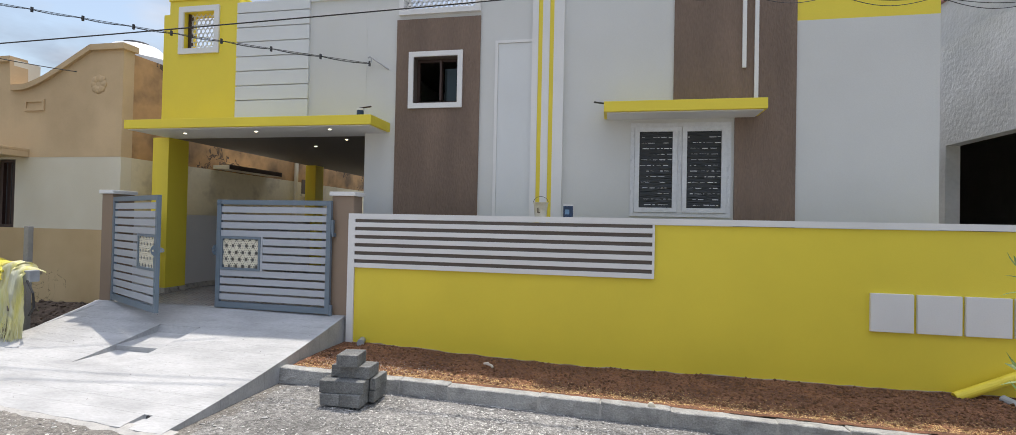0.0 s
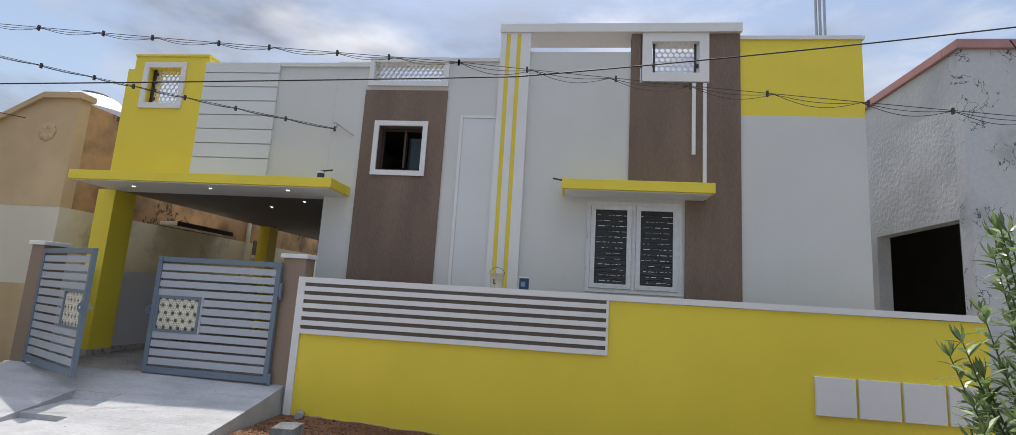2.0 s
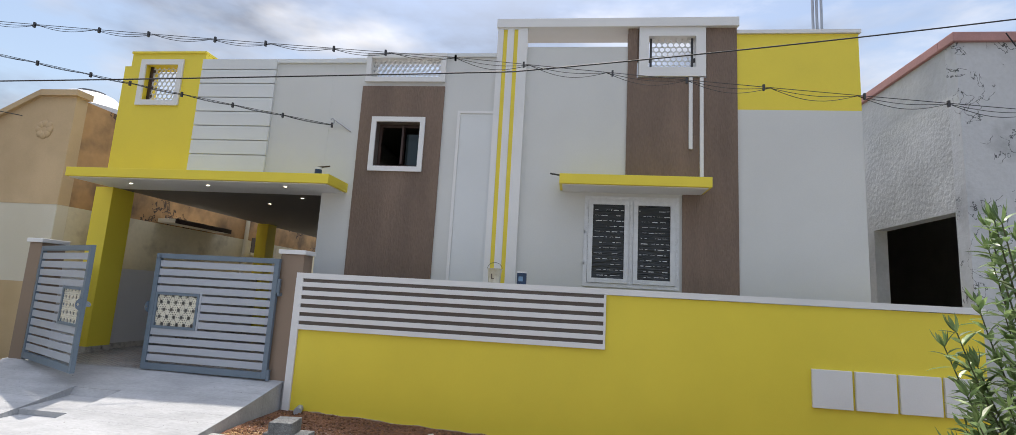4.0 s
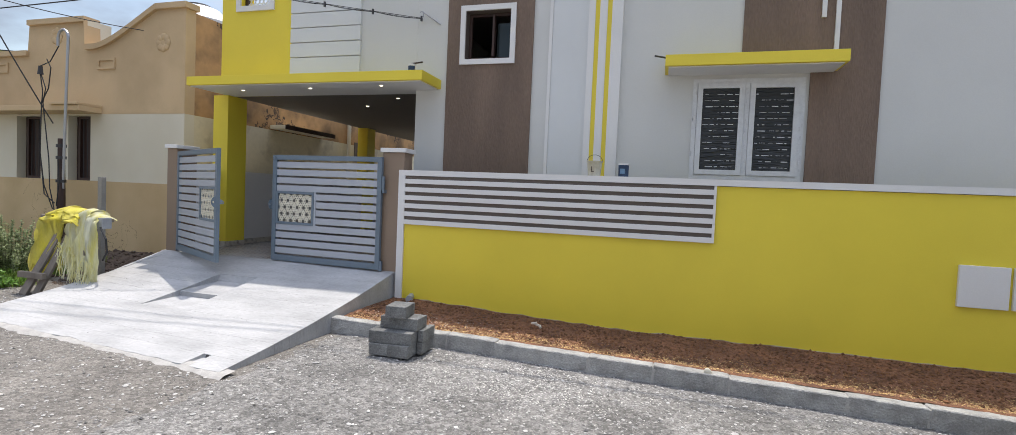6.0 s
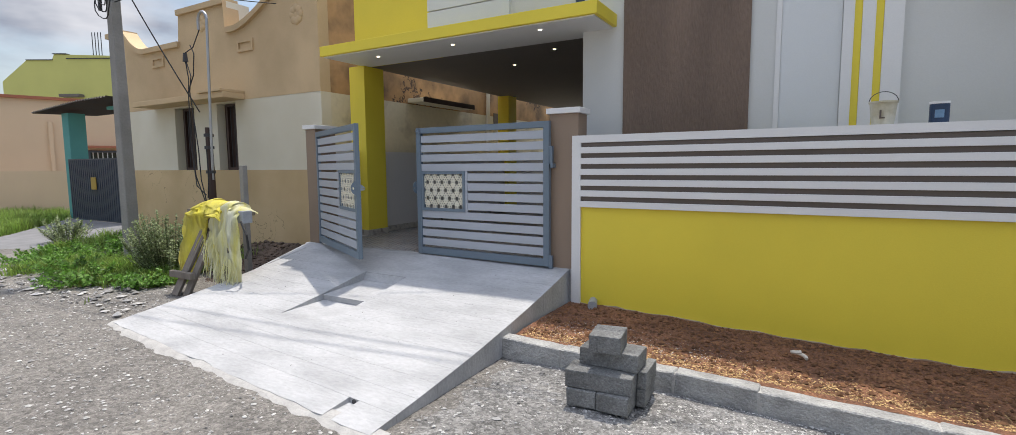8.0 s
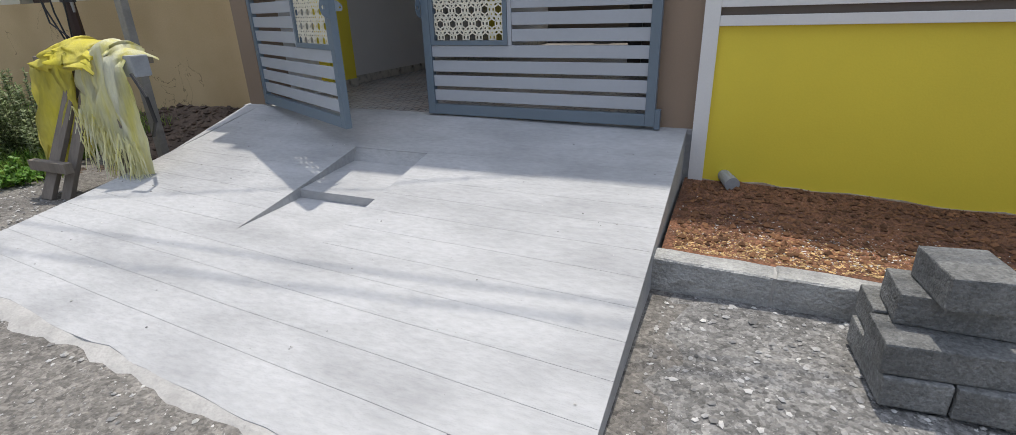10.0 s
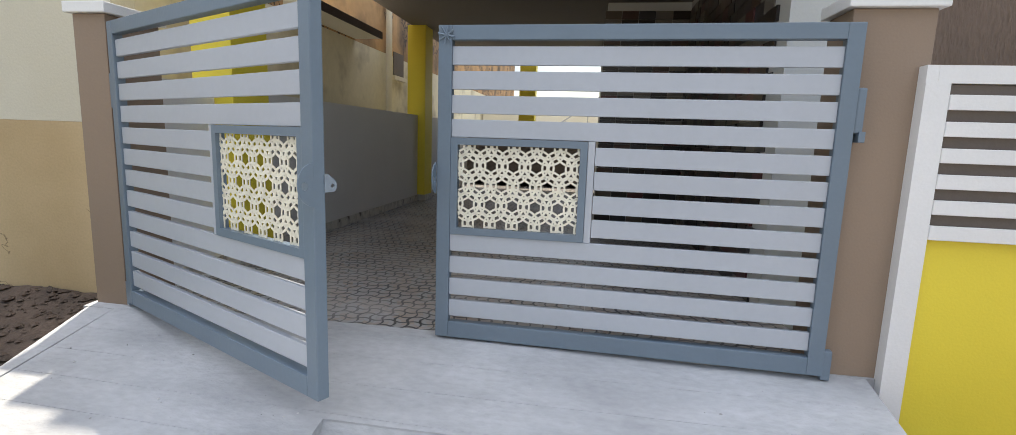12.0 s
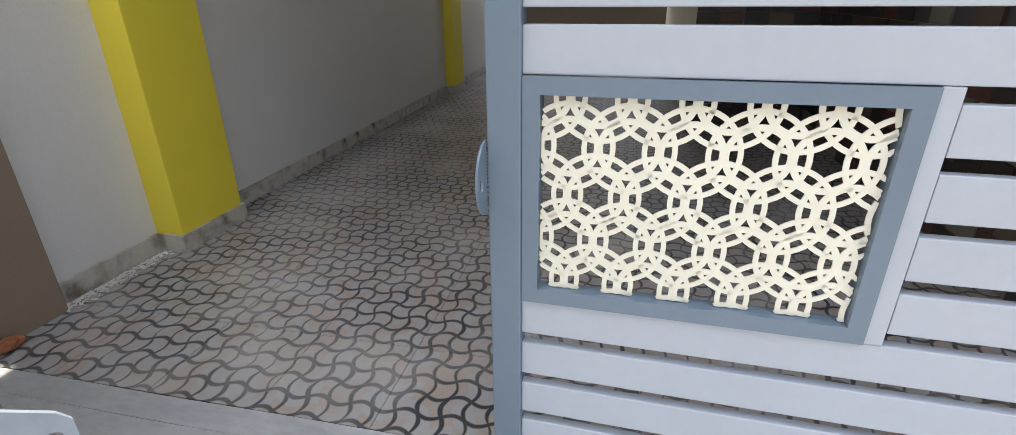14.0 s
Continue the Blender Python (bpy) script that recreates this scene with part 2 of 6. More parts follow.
def holed(x0, x1, z0, z1, y0, y1, holes=()):
    """A wall slab along x with rectangular holes (x0, x1, z0, z1) through it."""
    bm = bmesh.new()
    xs = sorted({x0, x1, *[h[0] for h in holes], *[h[1] for h in holes]})
    zs = sorted({z0, z1, *[h[2] for h in holes], *[h[3] for h in holes]})
    solid = lambda i, j: 0 <= i < len(xs) - 1 and 0 <= j < len(zs) - 1 and not any(h[0] <= xs[i] and xs[i + 1] <= h[1] and h[2] <= zs[j] and zs[j + 1] <= h[3] for h in holes)
    for i in range(len(xs) - 1):
        for j in range(len(zs) - 1):
            if not solid(i, j):
                continue
            a, b, c, d = xs[i], xs[i + 1], zs[j], zs[j + 1]
            quads = [((a, y0, c), (b, y0, c), (b, y0, d), (a, y0, d)), ((b, y1, c), (a, y1, c), (a, y1, d), (b, y1, d))]
            if not solid(i - 1, j):
                quads.append(((a, y1, c), (a, y0, c), (a, y0, d), (a, y1, d)))
            if not solid(i + 1, j):
                quads.append(((b, y0, c), (b, y1, c), (b, y1, d), (b, y0, d)))
            if not solid(i, j - 1):
                quads.append(((a, y1, c), (b, y1, c), (b, y0, c), (a, y0, c)))
            if not solid(i, j + 1):
                quads.append(((a, y0, d), (b, y0, d), (b, y1, d), (a, y1, d)))
            for q in quads:
                bm.faces.new([bm.verts.new(p) for p in q])
    bmesh.ops.remove_doubles(bm, verts=bm.verts[:], dist=1e-5)
    return bm


def ring_frame(x0, x1, z0, z1, y0, y1, w):
    return holed(x0, x1, z0, z1, y0, y1, [(x0 + w, x1 - w, z0 + w, z1 - w)])


def part(name, bm, mat, parent=None, label="", smooth=False):
    me = bpy.data.meshes.new(name)
    if smooth:
        for f in bm.faces:
            f.smooth = True
    bm.to_mesh(me)
    bm.free()
    me.materials.append(mat)
    ob = new(name, me)
    if parent:
        ob.parent = parent
    if label:
        ob["label"] = label
    return ob


def thing(name, label, category, at=(0, 0, 0), group="", kind="", turn=0.0):
    ob = new(name)
    ob.matrix_world = pose(*at, 0, 0, turn)
    return tagged(ob, label, category, group, kind)


def tube(bm, points, radius, sides=8, taper=None):
    """A round bar through points, with closed ends."""
    pts = [Vector(p) for p in points]
    rings = []
    for i, p in enumerate(pts):
        d = (pts[min(i + 1, len(pts) - 1)] - pts[max(i - 1, 0)]).normalized()
        a = d.orthogonal().normalized() if not rings else (last_a - last_a.dot(d) * d).normalized()
        last_a = a
        b = d.cross(a)
        r = radius if taper is None else radius + (taper - radius) * i / (len(pts) - 1)
        rings.append([bm.verts.new(p + r * (math.cos(2 * math.pi * k / sides) * a + math.sin(2 * math.pi * k / sides) * b)) for k in range(sides)])
    for r0, r1 in zip(rings, rings[1:]):
        for k in range(sides):
            bm.faces.new((r0[k], r0[(k + 1) % sides], r1[(k + 1) % sides], r1[k]))
    bm.faces.new(rings[0][::-1])
    bm.faces.new(rings[-1])
    return bm


def cut_rings(bm, x0, x1, z0, z1, y0, y1, pitch, radii, sides=28):
    """A cut lattice of overlapping rings on a triangular net, clipped to a rectangle."""
    rows = int((z1 - z0) / (pitch * 0.866)) + 3
    cols = int((x1 - x0) / pitch) + 3
    count = 0
    for j in range(-1, rows):
        for i in range(-1, cols):
            cx, cz = x1 - (i + 0.48 + 0.5 * ((j + 1) % 2)) * pitch, z1 - j * pitch * 0.866
            for r0, r1 in radii:
                count += 1
                lift = 0.0002 * (count % 5)
                for k in range(sides):
                    a0, a1 = 2 * math.pi * k / sides, 2 * math.pi * (k + 1) / sides
                    q = [(cx + r * math.cos(a), cz + r * math.sin(a)) for r, a in ((r0, a0), (r1, a0), (r1, a1), (r0, a1))]
                    mx, mz = sum(p[0] for p in q) / 4, sum(p[1] for p in q) / 4
                    if not (x0 < mx < x1 and z0 < mz < z1):
                        continue
                    q = [(min(max(px, x0), x1), min(max(pz, z0), z1)) for px, pz in q]
                    f = [bm.verts.new((px, y0 - lift, pz)) for px, pz in q]
                    g = [bm.verts.new((px, y1 - lift, pz)) for px, pz in q]
                    bm.faces.new(f), bm.faces.new(g[::-1])
                    bm.faces.new((f[1], f[0], g[0], g[1])), bm.faces.new((f[3], f[2], g[2], g[3]))
    return bm


# ---- ground ----
def street_fall(x):
    """The street drops gently along the compound wall."""
    return 0.02 * max(0.0, min(7.0, x + 3.3))


def road_height(x, y):
    return 0.012 * noise.noise((x * 0.7, y * 0.7, 0)) + 0.006 * noise.noise((x * 4, y * 4, 3)) - street_fall(x)


def grid_sheet(xs, ys, height):
    bm = bmesh.new()
    rows = [[bm.verts.new((x, y, height(x, y))) for x in xs] for y in ys]
    for r0, r1 in zip(rows, rows[1:]):
        for i in range(len(xs) - 1):
            bm.faces.new((r0[i], r0[i + 1], r1[i + 1], r1[i]))
    return bm


def spread(a, b, step, far):
    inner = list(np.arange(a, b + 1e-6, step))
    return [-far, -far / 3, a - 12, *inner, b + 12, far / 3, far]


tagged(part("ground", grid_sheet(spread(-16, 8, 0.12, 1500), spread(-4, 8, 0.12, 1500), lambda x, y: road_height(x, y) - 0.01), ROAD, smooth=True),
       "uneven dirt road strewn with small grey stones", "ground", kind="structure")
GX0, GX1, GY0, GY1 = -3.45, 6.5, 1.2, 4.84


def gravel_height(x, y):
    edge = min((x - GX0) / 0.5, (GX1 - x) / 1.5, (y - GY0 - 0.35 * noise.noise((x, 0, 7))) / 1.6, 1.0)
    return road_height(x, y) - 0.03 + 0.035 * max(0.0, min(1.0, edge)) ** 0.5 + 0.008 * noise.noise((x * 6, y * 6, 9))


tagged(part("gravel_bed", grid_sheet(np.arange(GX0, GX1, 0.08), np.arange(GY0, GY1 + 0.04, 0.08), gravel_height), GRAVEL, smooth=True),
       "grey stone chippings and dust along the kerb", "gravel", kind="structure")


def soil_height(x, y):
    wall = 0.045 + 0.1 * max(0.0, min(1.0, (-x - 0.5) / 2.5))
    edge = 0.14 - street_fall(x)
    k = max(0.0, min(1.0, (y - 4.95) / 1.25))
    return edge + (wall - edge) * k + 0.012 * noise.noise((x * 3, y * 3, 2)) + 0.012 * noise.noise((x * 9, y * 9, 5))


tagged(part("soil_bed", grid_sheet(np.arange(-3.4, 5.2, 0.06), np.arange(4.9, 6.26, 0.06), soil_height), SOIL, smooth=True),
       "loose red soil strip between kerb and compound wall", "soil", kind="structure")

# ---- kerb ----
kerb = thing("kerb", "row of rough grey concrete kerb stones", "kerb", kind="structure")
kx = -3.5
for i, w in enumerate((0.62, 0.88, 0.54, 0.93, 0.60, 0.66, 0.91, 0.57, 0.70, 0.86, 0.63, 0.72)):
    bm = boxes((kx, 4.80, -0.2, kx + w - 0.006, 4.93, 0.16 + 0.006 * (i % 3)))
    bmesh.ops.subdivide_edges(bm, edges=bm.edges[:], cuts=7, use_grid_fill=True)
    bmesh.ops.bevel(bm, geom=[e for e in bm.edges if len(e.link_faces) == 2 and e.calc_face_angle(0) > 1], offset=0.008, segments=1, affect="EDGES")
    for v in bm.verts:
        v.co += Vector([0.009 * noise.noise(v.co * 13 + Vector((i * 3, k * 7, 0))) for k in range(3)])
    part("kerb_stone", bm, CONCRETE, kerb)
    part("mortar_joint", boxes((kx + w - 0.024, 4.803, -0.1, kx + w + 0.016, 4.926, 0.156)), MORTAR, kerb)
    kx += w
kerb.matrix_world = Matrix.Translation((-3.5, 4.83, 0)) @ Matrix.Rotation(radians(-1.2), 4, "Z") @ Matrix.Rotation(radians(1.15), 4, "Y") @ Matrix.Translation((3.5, -4.83, 0))

# ---- ramp ----
RX0, RX1, RY1 = -7.40, -3.42, 6.22
ramp_front = lambda x: 3.68 - 0.098 * (x + 7.42)


def ramp_top(x, y):
    k = (y - ramp_front(x)) / (RY1 - ramp_front(x))
    sag = 0.03 + 0.05 * max(0.0, min(1.0, (x + 7.42) / 4.0)) - 0.03 * max(0.0, (x + 5.2) / 1.78)
    return 0.02 + 0.47 * k - sag * max(0.0, 4 * k * (1 - k))


ramp = thing("driveway_ramp", "sloping white-washed concrete driveway ramp with scored lines", "ramp", kind="structure")
PX0, PX1, PYA, PYB, PYC = -5.785, -5.15, 4.43, 4.968, 5.605


def pit_top(x, y):
    if y <= PYB:
        return ramp_top(x, PYA) + 0.03 * (y - PYA)
    return ramp_top(x, PYB) - 0.014 + 0.07 * (y - PYB)


def ramp_patch(bm, x0, x1, ya, yb, top):
    """A slab of the ramp between two edges across the slope, given as functions of x."""
    n = max(1, int((x1 - x0) / 0.1))
    for i in range(n):
        a, b = x0 + (x1 - x0) * i / n, x0 + (x1 - x0) * (i + 1) / n
        p = [(a, ya(a)), (b, ya(b)), (b, yb(b)), (a, yb(a))]
        up = [bm.verts.new((x, y, top(x, y) + 0.003 * noise.noise((x * 2, y * 2, 1)))) for x, y in p]
        lo = [bm.verts.new((x, y, -0.15)) for x, y in p]
        bm.faces.new(up), bm.faces.new(lo[::-1])
        for k in range(4):
            bm.faces.new((up[(k + 1) % 4], up[k], lo[k], lo[(k + 1) % 4]))


N_STRIP = 14
for s in range(N_STRIP):
    bm = bmesh.new()
    f0, f1 = s / N_STRIP, (s + 1) / N_STRIP
    ya = lambda x, f=f0: ramp_front(x) + (RY1 - ramp_front(x)) * f + (0.004 * noise.noise((x * 1.3, f * 40, 2)) if f > 0 else 0)
    yb = lambda x, f=f1: ramp_front(x) + (RY1 - ramp_front(x)) * f - 0.0018 + 0.004 * noise.noise((x * 1.3, f * 40, 2))
    for x0, x1 in ((RX0, PX0), (PX1, RX1)):
        ramp_patch(bm, x0, x1, ya, yb, ramp_top)
    mid_a, mid_b = ya(-5.6), yb(-5.6)
    if mid_b < PYA:
        ramp_patch(bm, PX0, PX1, ya, yb, ramp_top)
    elif mid_a < PYA:
        ramp_patch(bm, PX0, PX1, ya, lambda x: PYA, ramp_top)
    elif mid_a > PYC:
        ramp_patch(bm, PX0, PX1, ya, yb, ramp_top)
    elif mid_b > PYC:
        ramp_patch(bm, PX0, PX1, lambda x: PYC, yb, ramp_top)
    if s == 0:
        bm.free()
        bm = bmesh.new()
        edge = lambda x: ramp_front(x) - 0.03 + 0.018 * noise.noise((x * 2.3, 0, 4)) + 0.014 * noise.noise((x * 9, 0, 4))
        for x0, x1 in ((RX0, -3.875), (-3.775, RX1)):
            ramp_patch(bm, x0, x1, edge, yb, ramp_top)
        ramp_patch(bm, -3.875, -3.775, edge, yb, lambda x, y: 0.004)
        bmesh.ops.remove_doubles(bm, verts=bm.verts[:], dist=0.0005)
    part("scored_strip", bm, RAMP, ramp)
bm = bmesh.new()
ramp_patch(bm, PX0, PX1, lambda x: PYA, lambda x: PYB, pit_top)
ramp_patch(bm, PX0, PX1, lambda x: PYB + 0.001, lambda x: PYC - 0.045, pit_top)
ramp_patch(bm, PX0, PX1, lambda x: PYC - 0.045, lambda x: PYC - 0.001, lambda x, y: pit_top(x, y) if y < PYC - 0.02 else ramp_top(x, y) - 0.008)
part("chamber_recess", bm, RAMP, ramp)
bm = bmesh.new()
ramp_patch(bm, -7.6, -3.38, lambda x: RY1 - 0.002, lambda x: 6.31, lambda x, y: 0.491 + max(0, y - 6.22) * 0.06)
part("threshold_strip", bm, RAMP, ramp)

bm = bmesh.new()
ramp_patch(bm, -7.57, -7.402, lambda x: 5.25 + 0.95 * (-7.402 - x) / 0.168, lambda x: RY1 - 0.003, ramp_top)
part("ramp_flare", bm, RAMP, ramp)

apron = bmesh.new()
xs = list(np.arange(RX0 - 0.06, RX1 + 0.1, 0.06))
near = [ramp_front(x) - 0.10 - 0.09 * noise.noise((x * 1.7, 3, 1)) - 0.05 * noise.noise((x * 7, 5, 1)) for x in xs]
r0 = [apron.verts.new((x, y, -0.012)) for x, y in zip(xs, near)]
r1 = [apron.verts.new((x, y + 0.05, 0.012 + 0.004 * noise.noise((x * 5, 1, 8)))) for x, y in zip(xs, near)]
r2 = [apron.verts.new((x, ramp_front(x) + 0.06, 0.017)) for x in xs]
for a, b in ((r0, r1), (r1, r2)):
    for i in range(len(xs) - 1):
        apron.faces.new((a[i], a[i + 1], b[i + 1], b[i]))
part("mortar_apron", apron, MORTAR, ramp, "spilled grey mortar along the ramp foot", True)
mouth_y = ramp_front(-3.825) + (RY1 - ramp_front(-3.825)) / N_STRIP
# solid plug, its dark colour stands for shade inside the pipe
part("drain_mouth", tube(bmesh.new(), [(-3.825, mouth_y - 0.006, 0.0175), (-3.825, mouth_y + 0.05, 0.0175)], 0.0195, 16), IRON, ramp, "round drain mouth, plugged dark for its shaded bore")

# ---- compound wall ----
cwall = thing("compound_wall", "bright yellow rendered compound wall with white coping", "wall", kind="structure")
part("wall_body", boxes((-3.33, 6.20, -0.2, 4.85, 6.38, 1.815)), YELLOW, cwall)
part("coping", boxes((-3.332, 6.175, 1.82, 4.87, 6.40, 1.893), (-3.379, 6.175, 1.82, -3.333, 6.233, 1.893)), WHITE, cwall, "white painted coping")
part("end_strip", boxes((-3.379, 6.172, 0.05, -3.3306, 6.233, 1.8195), (-3.3305, 6.172, 0.05, -3.283, 6.199, 1.8195)), WHITE, cwall, "white painted end strip")
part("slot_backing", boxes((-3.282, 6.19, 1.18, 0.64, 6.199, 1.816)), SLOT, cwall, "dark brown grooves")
zs = 1.162
for i in range(6):
    part("slat", boxes((-3.282, 6.166, zs, 0.655, 6.189, zs + 0.062), bevel=0.003), WHITE, cwall)
    zs += 0.110
part("slat_edge", boxes((0.628, 6.168, 1.20, 0.655, 6.188, 1.816)), WHITE, cwall)
for i in range(4):
    x = 3.0 + 0.464 * i
    part("wall_plate", boxes((x, 6.165, 0.675, x + 0.43, 6.199, 1.102), bevel=0.004), WHITE, cwall, "plain square white plate")

bm = bmesh.new()
xs = list(np.arange(-3.29, 4.86, 0.1))
lo = [bm.verts.new((x, 6.188, soil_height(x, 6.18) - 0.06)) for x in xs]
hi = [bm.verts.new((x, 6.188, soil_height(x, 6.18) + 0.006 + 0.012 * noise.noise((x * 4, 0, 0)))) for x in xs]
bk = [bm.verts.new((v.co.x, 6.199, v.co.z)) for v in hi]
for i in range(len(xs) - 1):
    bm.faces.new((lo[i], lo[i + 1], hi[i + 1], hi[i])), bm.faces.new((hi[i], hi[i + 1], bk[i + 1], bk[i]))
part("bare_plaster_edge", bm, DUSTY, cwall, "bare cement edge at the foot of the wall")

# ---- gate pillars ----
for x0, x1, y0, y1, lab in ((-3.663, -3.335, 6.234, 6.47, "brown gate pillar beside the yellow wall"), (-7.575, -7.375, 6.284, 6.65, "brown gate pillar beside the old tan house")):
    gp = thing("gate_pillar", lab, "pillar", kind="structure")
    part("shaft", boxes((x0, y0, 0.0, x1, y1, 2.13), bevel=0.004), PILLAR_BROWN, gp)
    part("cap", boxes((x0 - 0.03, y0 - 0.03, 2.132, x1 + 0.03, y1 + 0.03, 2.19), bevel=0.006), WHITE, gp, "white painted cap")


# ---- gate leaves ----
def gate_leaf(name, width, height, label):
    """A leaf in its own frame: the hinge stile at x = 0, the free stile at x = width, facing -y."""
    g = thing(name, label, "gate")
    st, d = 0.068, 0.05
    part("hinge_stile", boxes((0, -d / 2, 0, st, d / 2, height), bevel=0.004), GATE_BLUE, g)
    part("free_stile", boxes((width - st, -d / 2, 0, width, d / 2, height), bevel=0.004), GATE_BLUE, g)
    part("top_rail", boxes((st, -d / 2, height - st, width - st, d / 2, height), bevel=0.004), GATE_BLUE, g)
    part("bottom_rail", boxes((st, -d / 2, 0, width - st, d / 2, st + 0.015), bevel=0.004), GATE_BLUE, g)
    jx1 = width - st
    jx0 = jx1 - 0.67
    z0, z1 = st + 0.015, height - st
    slat, gap = 0.0865, (z1 - z0 - 12 * 0.0865) / 13
    tops = []
    for i in range(12):
        a = z0 + gap + i * (slat + gap)
        right = jx1 if i < 4 or i > 7 else jx0 - 0.035
        part("slat", boxes((st, -0.012, a, right, 0.012, a + slat), bevel=0.003), GATE_GREY, g)
        tops.append((a, a + slat))
    jz0, jz1 = tops[3][1] + 0.002, tops[8][0] - 0.002
    part("divider", boxes((jx0 - 0.033, -0.014, jz0 - 0.001, jx0, 0.014, jz1 + 0.001), bevel=0.002), GATE_GREY, g)
    part("panel_frame", ring_frame(jx0 + 0.001, jx1 - 0.001, jz0, jz1, -0.02, 0.02, 0.034), GATE_BLUE, g)
    part("cut_panel", cut_rings(bmesh.new(), jx0 + 0.036, jx1 - 0.036, jz0 + 0.036, jz1 - 0.036, -0.003, 0.0, 0.1125, ((0.048, 0.0602), (0.0785, 0.0885)), 48), CREAM, g, "cream laser-cut ring pattern panel")
    return g, jz0, jz1


GATE_H = 1.555
leaf_r, JZ0, JZ1 = gate_leaf("gate_leaf", 1.853, GATE_H, "blue-grey steel gate leaf with pale slats, nearly closed")
leaf_l, _, _ = gate_leaf("gate_leaf", 1.824, GATE_H, "blue-grey steel gate leaf with pale slats, standing open")
hr, fr = Vector((-3.635, 6.182)), Vector((-5.487, 6.251))
hl, fl = Vector((-7.32, 6.269)), Vector((-5.692, 5.446))


def leaf_pose(h, f, z, mirrored):
    d = f - h
    m = Matrix.Translation((h.x, h.y, z)) @ Matrix.Rotation(math.atan2(d.y, d.x), 4, "Z")
    return m @ Matrix.Rotation(math.pi, 4, "Z") @ Matrix.Diagonal((-1, 1, 1, 1)) if mirrored else m


leaf_l.matrix_world = leaf_pose(hl, fl, 0.525, False)
leaf_r.matrix_world = leaf_pose(hr, fr, 0.505, True)

# ---- house ----
F = 6.95
house = thing("house", "newly painted single-storey house in grey, brown and yellow", "house")
HOUSE = Matrix.Translation((0, 0.15, -0.036)) @ Matrix.Diagonal((1.0215, 1, 1.0215, 1))
house.matrix_world = HOUSE
carport = thing("carport", "open carport bay with yellow columns and dark ceiling", "carport")
SQ = (-2.80, -2.09, 3.54, 4.25)
WIN = (0.375, 1.65, 1.94, 3.195)
TOPWIN = (1.20, 1.89, 5.08, 5.72)
JP = (-2.95, -1.86, 4.97, 5.27)
part("front_wall", holed(-3.56, 2.43, 0.2, 5.28, F, F + 0.22, [SQ, WIN, (1.0, 2.43, 4.95, 5.28), JP[:3] + (5.28,)]), GREY, house)
part("front_wall", holed(2.43, 4.07, 0.2, 4.50, F, F + 0.22), GREY, house)
part("front_wall", boxes((2.43, F, 4.50, 4.07, F + 0.22, 5.63)), YELLOW, house, "yellow painted parapet")
part("parapet", boxes((-0.56, F + 0.002, 5.28, 0.99, F + 0.20, 5.45)), GREY, house)
part("parapet_cap", boxes((2.44, F - 0.03, 5.632, 4.10, F + 0.24, 5.69), bevel=0.005), WHITE, house)
part("brown_panel", holed(-3.07, -1.78, 0.2, 4.81, F - 0.025, F - 0.001, [SQ]), BROWN, house, "combed brown texture panel")
part("brown_panel", holed(0.92, 2.44, 3.28, 5.78, F - 0.025, F - 0.001, [(1.05, 2.02, 4.96, 5.79)]), BROWN, house, "combed brown texture panel")
part("brown_panel", boxes((1.70, F - 0.025, 0.2, 2.44, F - 0.001, 3.279)), BROWN, house, "combed brown texture panel")
part("brown_back", boxes((0.93, F, 5.281, 1.19, F + 0.2, 5.72)), BROWN, house)
part("brown_back", boxes((1.90, F, 5.281, 2.43, F + 0.2, 5.72)), BROWN, house)
part("rib", holed(-1.01, -0.56, 0.2, 5.72, F - 0.07, F - 0.002, [(-0.925, -0.865, 0.2, 5.70), (-0.765, -0.705, 0.2, 5.70)]), WHITE, house, "white vertical rib")
for x0 in (-0.924, -0.764):
    part("yellow_groove", boxes((x0, F - 0.055, 0.2, x0 + 0.058, F - 0.003, 5.70)), YELLOW, house, "yellow groove strip")
part("top_beam", boxes((-1.03, F - 0.09, 5.722, 2.46, F + 0.42, 5.86), bevel=0.006), WHITE, house, "white roof beam")
part("panel_line", boxes((-1.555, F - 0.02, 0.2, -1.51, F - 0.001, 4.43)), WHITE, house)
part("panel_line", boxes((-1.509, F - 0.02, 4.39, -1.015, F - 0.001, 4.43)), WHITE, house)
part("grey_field", boxes((-1.508, F - 0.008, 0.2, -1.016, F - 0.0005, 4.388)), PANEL_GREY, house)
part("parapet_cap", boxes((-4.52, F - 0.03, 5.185, -3.05, F + 0.22, 5.25), bevel=0.004), PANEL_GREY, house)
part("parapet_cap", boxes((-1.80, F - 0.03, 5.282, -1.02, F + 0.22, 5.34), bevel=0.004), PANEL_GREY, house)
for x in (1.775, 1.925):
    part("drop_strip", boxes((x, F - 0.055, 3.90 if x < 1.9 else 3.42, x + 0.05, F - 0.026, 4.955), bevel=0.003), WHITE, house)

